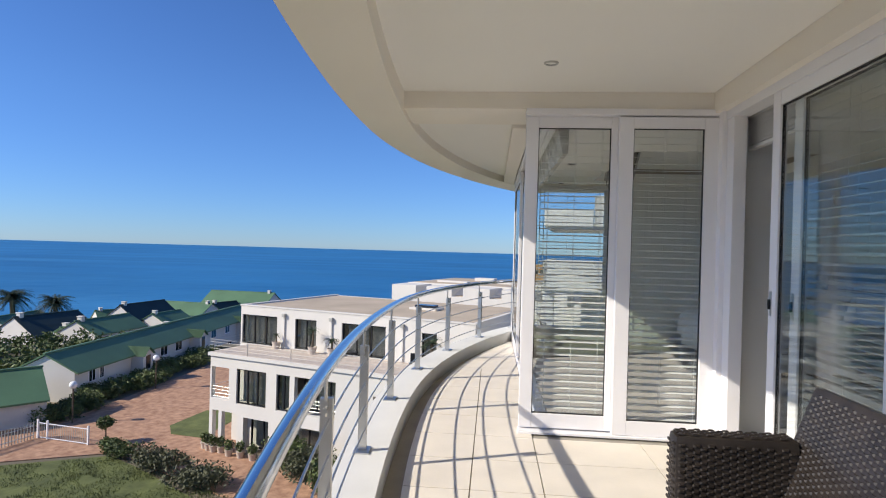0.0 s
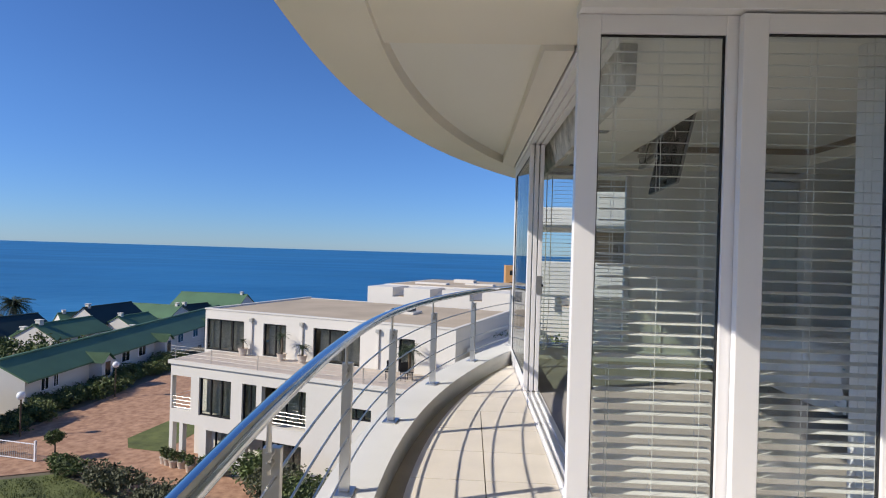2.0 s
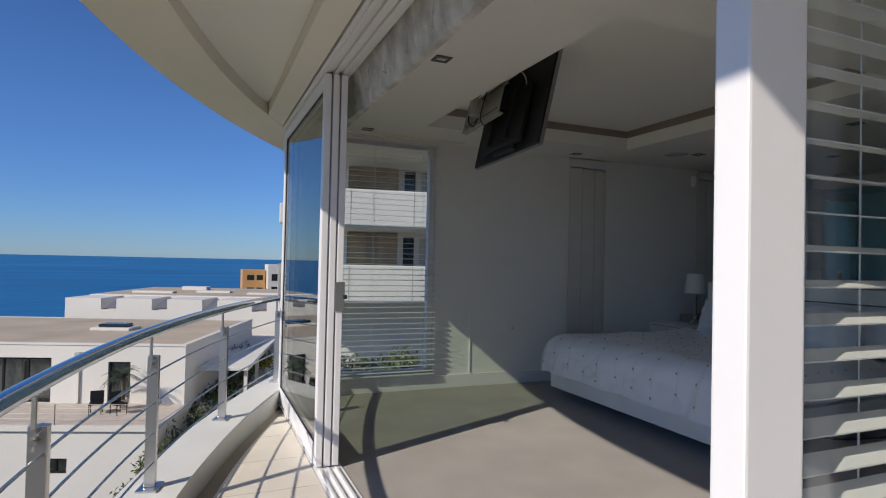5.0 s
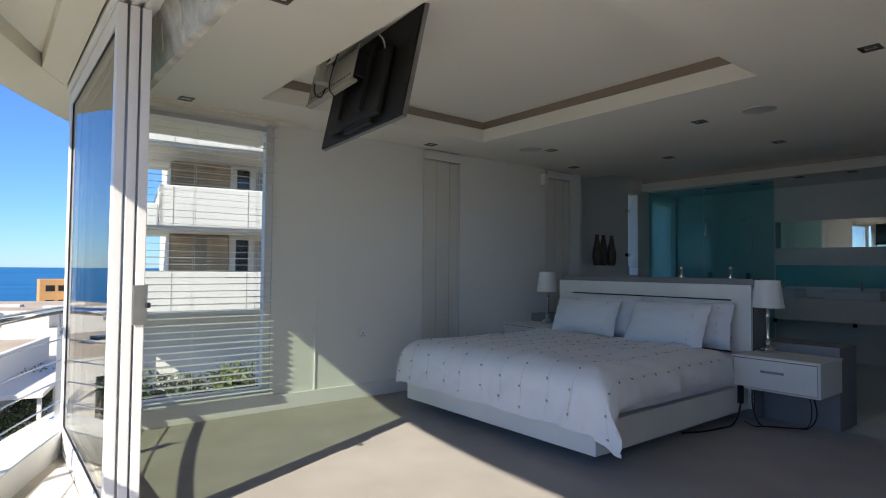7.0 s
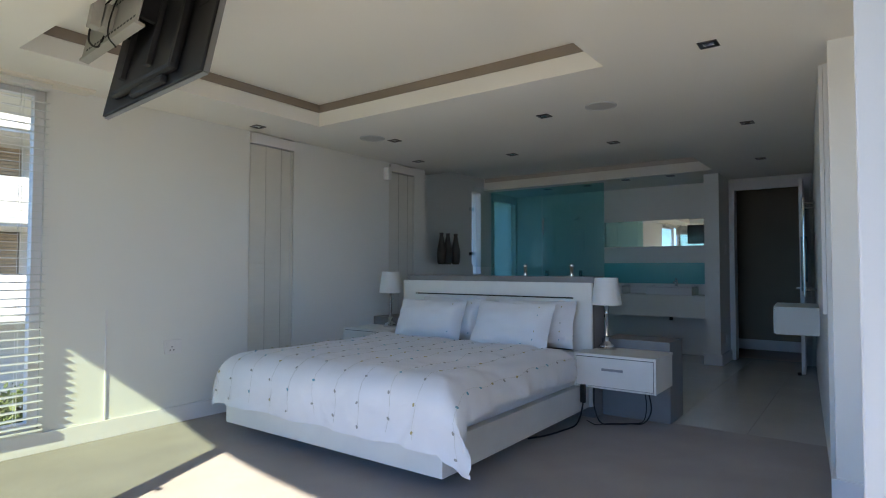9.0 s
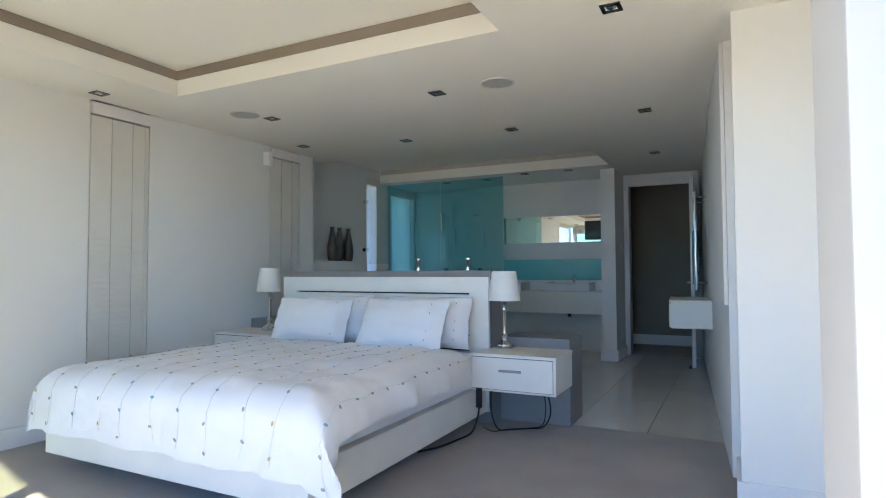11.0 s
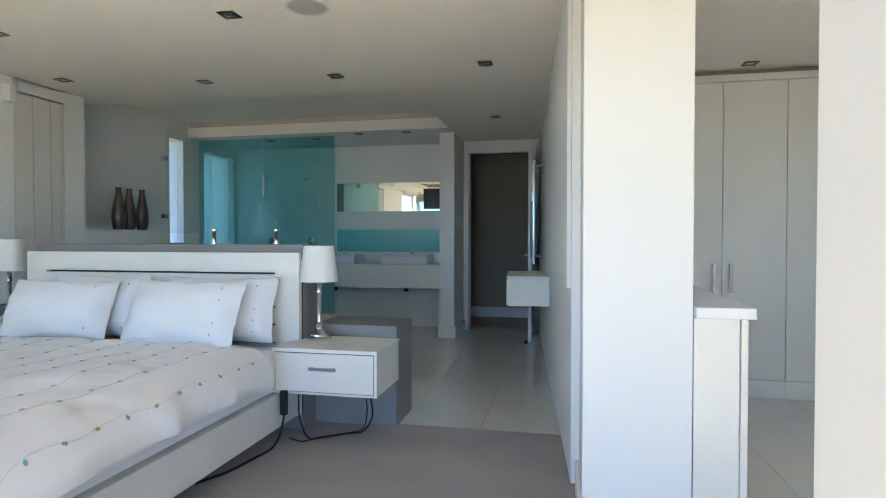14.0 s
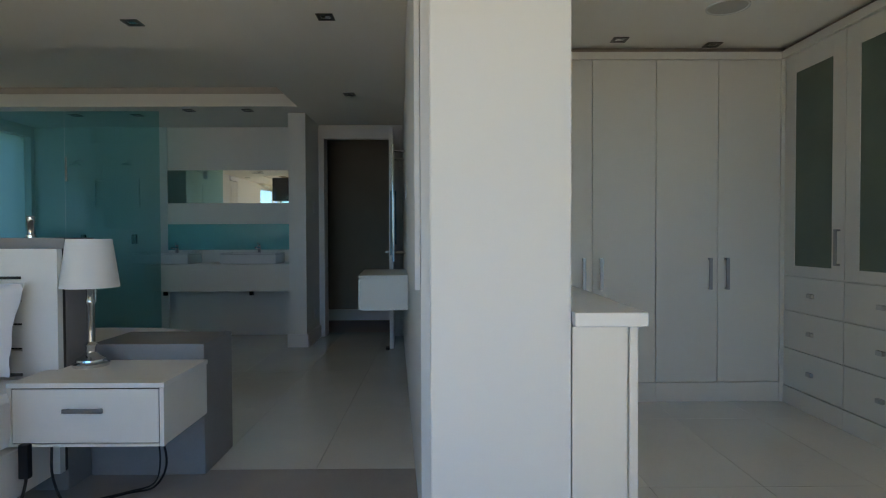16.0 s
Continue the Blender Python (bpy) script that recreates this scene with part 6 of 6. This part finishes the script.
FAR = [(-67.5, 78.0, -10, 10.5, 8.0, 2.5, 5.0, -10.2, DARKROOF), (-61.8, 80.0, -10, 8, 5.0, 2.2, 3.6, -11.7, GREENROOF), (-66.3, 100.0, -6, 12, 6.8, 2.4, 5.0, -10.5, DARKROOF),
       (-60.8, 101.0, -6, 8, 5.0, 2.2, 3.6, -12.0, GREENROOF), (-58.0, 118.0, 80, 12, 7, 3.0, 5.0, -11.6, GREENROOF), (-59.5, 121.0, -20, 7, 5.0, 2.4, 4.2, -11.8, DARKROOF),
       (-49.5, 131.0, 84, 16, 10, 5.0, 8.0, -10.0, GREENROOF), (-84.0, 92.0, 5, 12, 8, 2.8, 5.0, -12.5, GREENROOF), (-84.0, 118.0, -35, 12, 8, 2.8, 5.8, -14.0, GREENROOF), (-50.5, 101.0, -10, 12, 7, 3.0, 5.0, -13.5, GREENROOF), (-55.0, 74.0, -5, 10, 6.0, 2.6, 4.2, -9.8, GREENROOF), (-52.0, 90.0, 5, 9, 6, 2.6, 4.4, -12.4, GREENROOF)]
for x, y, turn, L, W, e, r, top, m in FAR:
    gable("cottage", (x, y, top - r), turn, L, W, e, r, m, "white gabled cottage with a dark green roof" if m is DARKROOF else "white gabled cottage with a green sheet roof", [(1.5, 1.0, 1.2, 1.2), (4.5, 1.0, 1.2, 1.2)], (5.5,) if L > 10 else ())

for k, (x, y) in enumerate(((-27.4, 37.6), (-27.5, 47.5))):
    t = thing("street_lamp", (x, y, G), "garden lamp post with a white globe", "street lamp", "globe lamps")
    part("post", tube(bmesh.new(), [(0, 0, 0), (0, 0, 2.4)], 0.05, 8), BARK, t, "", True)
    part("globe", lathe(bmesh.new(), [(0.0, 2.4)] + [(0.26 * math.sin(a), 2.66 - 0.26 * math.cos(a)) for a in spread(0.25, 2.9, 9)] + [(0.0, 2.92)], sides=16), CERAMIC, t, "white globe", True)

# gate and fence
ft = thing("fence", (-27.5, 34.4, G), "dark grey steel picket fence beside the driveway", "fence", turn=-104)
ft.scale = (1, 1, 0.8)
bar_me = mesh_of("picket", boxes((0.0, 0, 0.05, 0.05, 0.03, 1.35)), MIDMETAL)
for k in range(34):
    piece("picket", bar_me, ft, pose(k * 0.19, 0, 0))
part("rail", boxes((0, 0.031, 0.35, 6.5, 0.07, 0.40)), GRILLE, ft)
part("rail", boxes((0, 0.031, 1.05, 6.5, 0.07, 1.10)), GRILLE, ft)
gt = thing("gate", (-27.4, 34.5, G), "white steel barred gate across the driveway", "gate", turn=-10)
gt.scale = (1, 1, 0.74)
for x in (0, 0.75, 3.9):
    part("post", boxes((x, 0, 0, x + 0.10, 0.10, 1.65), bevel=0.01), FRAME, gt)
for z in (0.15, 1.35):
    part("bar", boxes((0.85, 0.03, z, 3.9, 0.07, z + 0.06)), FRAME, gt)
    part("bar", boxes((0.10, 0.03, z, 0.75, 0.07, z + 0.06)), FRAME, gt)
rod_me = mesh_of("rod", boxes((0.0, 0.04, 0.21, 0.02, 0.06, 1.35)), MIDMETAL)
for k in range(27):
    x = 0.16 + k * 0.14
    if not 0.70 < x < 0.88:
        piece("rod", rod_me, gt, pose(x, 0, 0))
bl = thing("bollard", (-19.0, 31.9, G), "dark wooden bollard by the driveway", "bollard")
part("post", boxes((-0.08, -0.08, 0, 0.08, 0.08, 1.0), bevel=0.02), BARK, bl)

# ---- apartment block to the north, seen through the window ----
ap = thing("apartment_block", (3.5, 27.0, -6.5), "white apartment block with deep balconies and timber screens", "apartment block", turn=-10)
for k, z in enumerate((6.24, 8.98, 11.65, 14.35)):
    x0 = 1.7 if k == 1 else -0.35
    part("balcony_wall", boxes((x0, -1.6, z, 12.0, -1.4, z + 1.32), (x0, -1.6, z, x0 + 0.2, 3.0, z + 1.32), bevel=0.05), APWALL, ap)
    if k == 1:
        part("ledge", boxes((-0.35, -1.6, z, 1.68, -1.4, z + 0.70), (-0.35, -1.4, z, -0.15, 3.0, z + 0.70), bevel=0.04), APWALL, ap)
    part("joint", boxes(*[(x, -1.608, z + 0.05, x + 0.025, -1.595, z + 1.27) for x in (2.1, 4.4, 6.7)]), GROUT, ap)
    part("floor_slab", boxes((-0.30, -1.5, z - 0.08, 12.0, 4.0, z + 0.10)), APWALL, ap)
    opening_wall(ap, "back_wall", 4.25, 12.0, z + 0.10, z + 2.66, [(4.5, 4.98, z + 0.3, z + 2.5), (5.2, 5.62, z + 0.3, z + 2.5), (5.9, 7.5, z + 0.3, z + 2.5), (8.2, 10.5, z + 0.3, z + 2.5)], 1.4, 1.7)
    for xa, xb in ((2.25, 2.95), (3.45, 4.2)) if k == 0 else ((2.25, 4.2),):
        part("screen", boxes(*[(xa, 1.30, z + 0.3 + j * 0.11, xb, 1.38, z + 0.38 + j * 0.11) for j in range(21)]), WOODSCREEN, ap, "slatted timber screen")
    part("screen_wall", boxes((2.2, 1.5, z + 0.10, 4.25, 1.7, z + 2.66)), BROWNWALL, ap, "shaded brown wall behind the screen")
    part("glazing", boxes((4.5, 1.55, z + 0.3, 10.5, 1.6, z + 2.5)), DARKGLASS, ap)
    part("roll_blind", boxes((5.2, 1.52, z + 1.1, 5.62, 1.545, z + 2.5), (5.9, 1.52, z + 1.4, 6.6, 1.545, z + 2.5)), CURTAINFAR, ap, "half drawn blind")
part("stilt", boxes((-0.2, -1.2, 0.0, 0.1, -0.9, 6.2)), APWALL, ap)
part("stilt", boxes((0.6, 0.3, 0.0, 0.9, 0.7, 6.2)), APWALL, ap)
part("lower_window", boxes((5.4, 0.85, 4.3, 5.75, 0.905, 5.5), (6.2, 0.85, 4.9, 7.6, 0.905, 5.9)), DARKGLASS, ap)
part("lower_wall", boxes((1.2, 0.9, 0.0, 12, 6, 6.15)), APWALL, ap)
part("core", boxes((2.2, 1.9, 0.0, 12, 9, 17.2)), APWALL, ap)
part("ramp", prism_up(bmesh.new(), [(-9, 0), (-1.5, 0), (-1.5, 2.4), (-9, 1.2)], -2, 12), APWALL, ap)
for k in range(6):
    bush("shrub", (2.9 + k * 1.25, 20.0 - 0.3 * k, -2.7), (1.0, 1.0, 0.9), 1300, 0.09, LEAFSAGE if k % 2 else LEAF, "grey-green shrub in the planted bed", 80 + k, 6)
structure("planted_bed", boxes((2.3, 15, G, 14, 23.0, -2.75)), EARTH, "raised planted bed of earth", "bed")
oh = thing("ochre_house", (9.8, 150.0, -24.0), "tall ochre house far along the coast", "house")
part("wall", boxes((0, 0, 0, 5.2, 8, 22.0)), ORANGE, oh)
for k in range(3):
    part("window", boxes((1.0, -0.05, 19.6 - k * 3, 2.6, 0.0, 20.8 - k * 3)), DARKGLASS, oh)
    part("window", boxes((3.2, -0.05, 19.6 - k * 3, 4.6, 0.0, 20.8 - k * 3)), DARKGLASS, oh)
wh = thing("white_house", (15.2, 146.0, -24.0), "white house far along the coast", "house")
part("wall", boxes((0, 0, 0, 14, 8, 23.4)), RENDERWALL, wh)
for k in range(3):
    part("window", boxes((0.8, -0.05, 19.6 - k * 3, 2.2, 0.0, 21.2 - k * 3)), DARKGLASS, wh)

# ---- floor tiles, piece by piece ----
k = 0
for j in range(-6, 23):
    y0 = j * 0.5
    for x0, x1 in ((-0.5, 0.62), (0.62, 1.05), (1.05, 1.83), (1.83, 2.40)):
        curved = x0 < 0
        if x0 >= 1.05 and y0 >= 5.0:
            continue
        if y0 >= 9.5 or (y0 >= 7.5 and not curved):
            continue
        if y0 >= 7.5:
            x1 = 1.048
        hi = y0 + 0.5
        bm = tile_piece(x0, x1, y0, hi, curved)
        piece("tile", mesh_of("tile", bm, BALTILE), floor_b, Matrix.Identity(4))
floor_t = bpy.data.objects["floor_bathroom"]
tile_me = mesh_of("tile", boxes((0.001, 0.001, -0.0095, 1.059, 0.529, 0.0)), TILE)
for i in range(4):
    for j in range(9):
        x, y = 5.862 + i * 1.06, 5.83 + j * 0.53
        if x + 1.06 > 10.3 or y + .53 > 10.61:
            continue
        piece("tile", tile_me, floor_t, pose(x, y, 0) @ Matrix.Diagonal((0.93 if i == 3 else 1, 1, 1, 1)))
for i in range(5):
    for j in range(5):
        x, y = 2.62 + i * 1.0, 2.65 + j * 0.53
        piece("tile", tile_me, floor_t, pose(x, y, 0) @ Matrix.Diagonal((0.943, 1, 1, 1)))
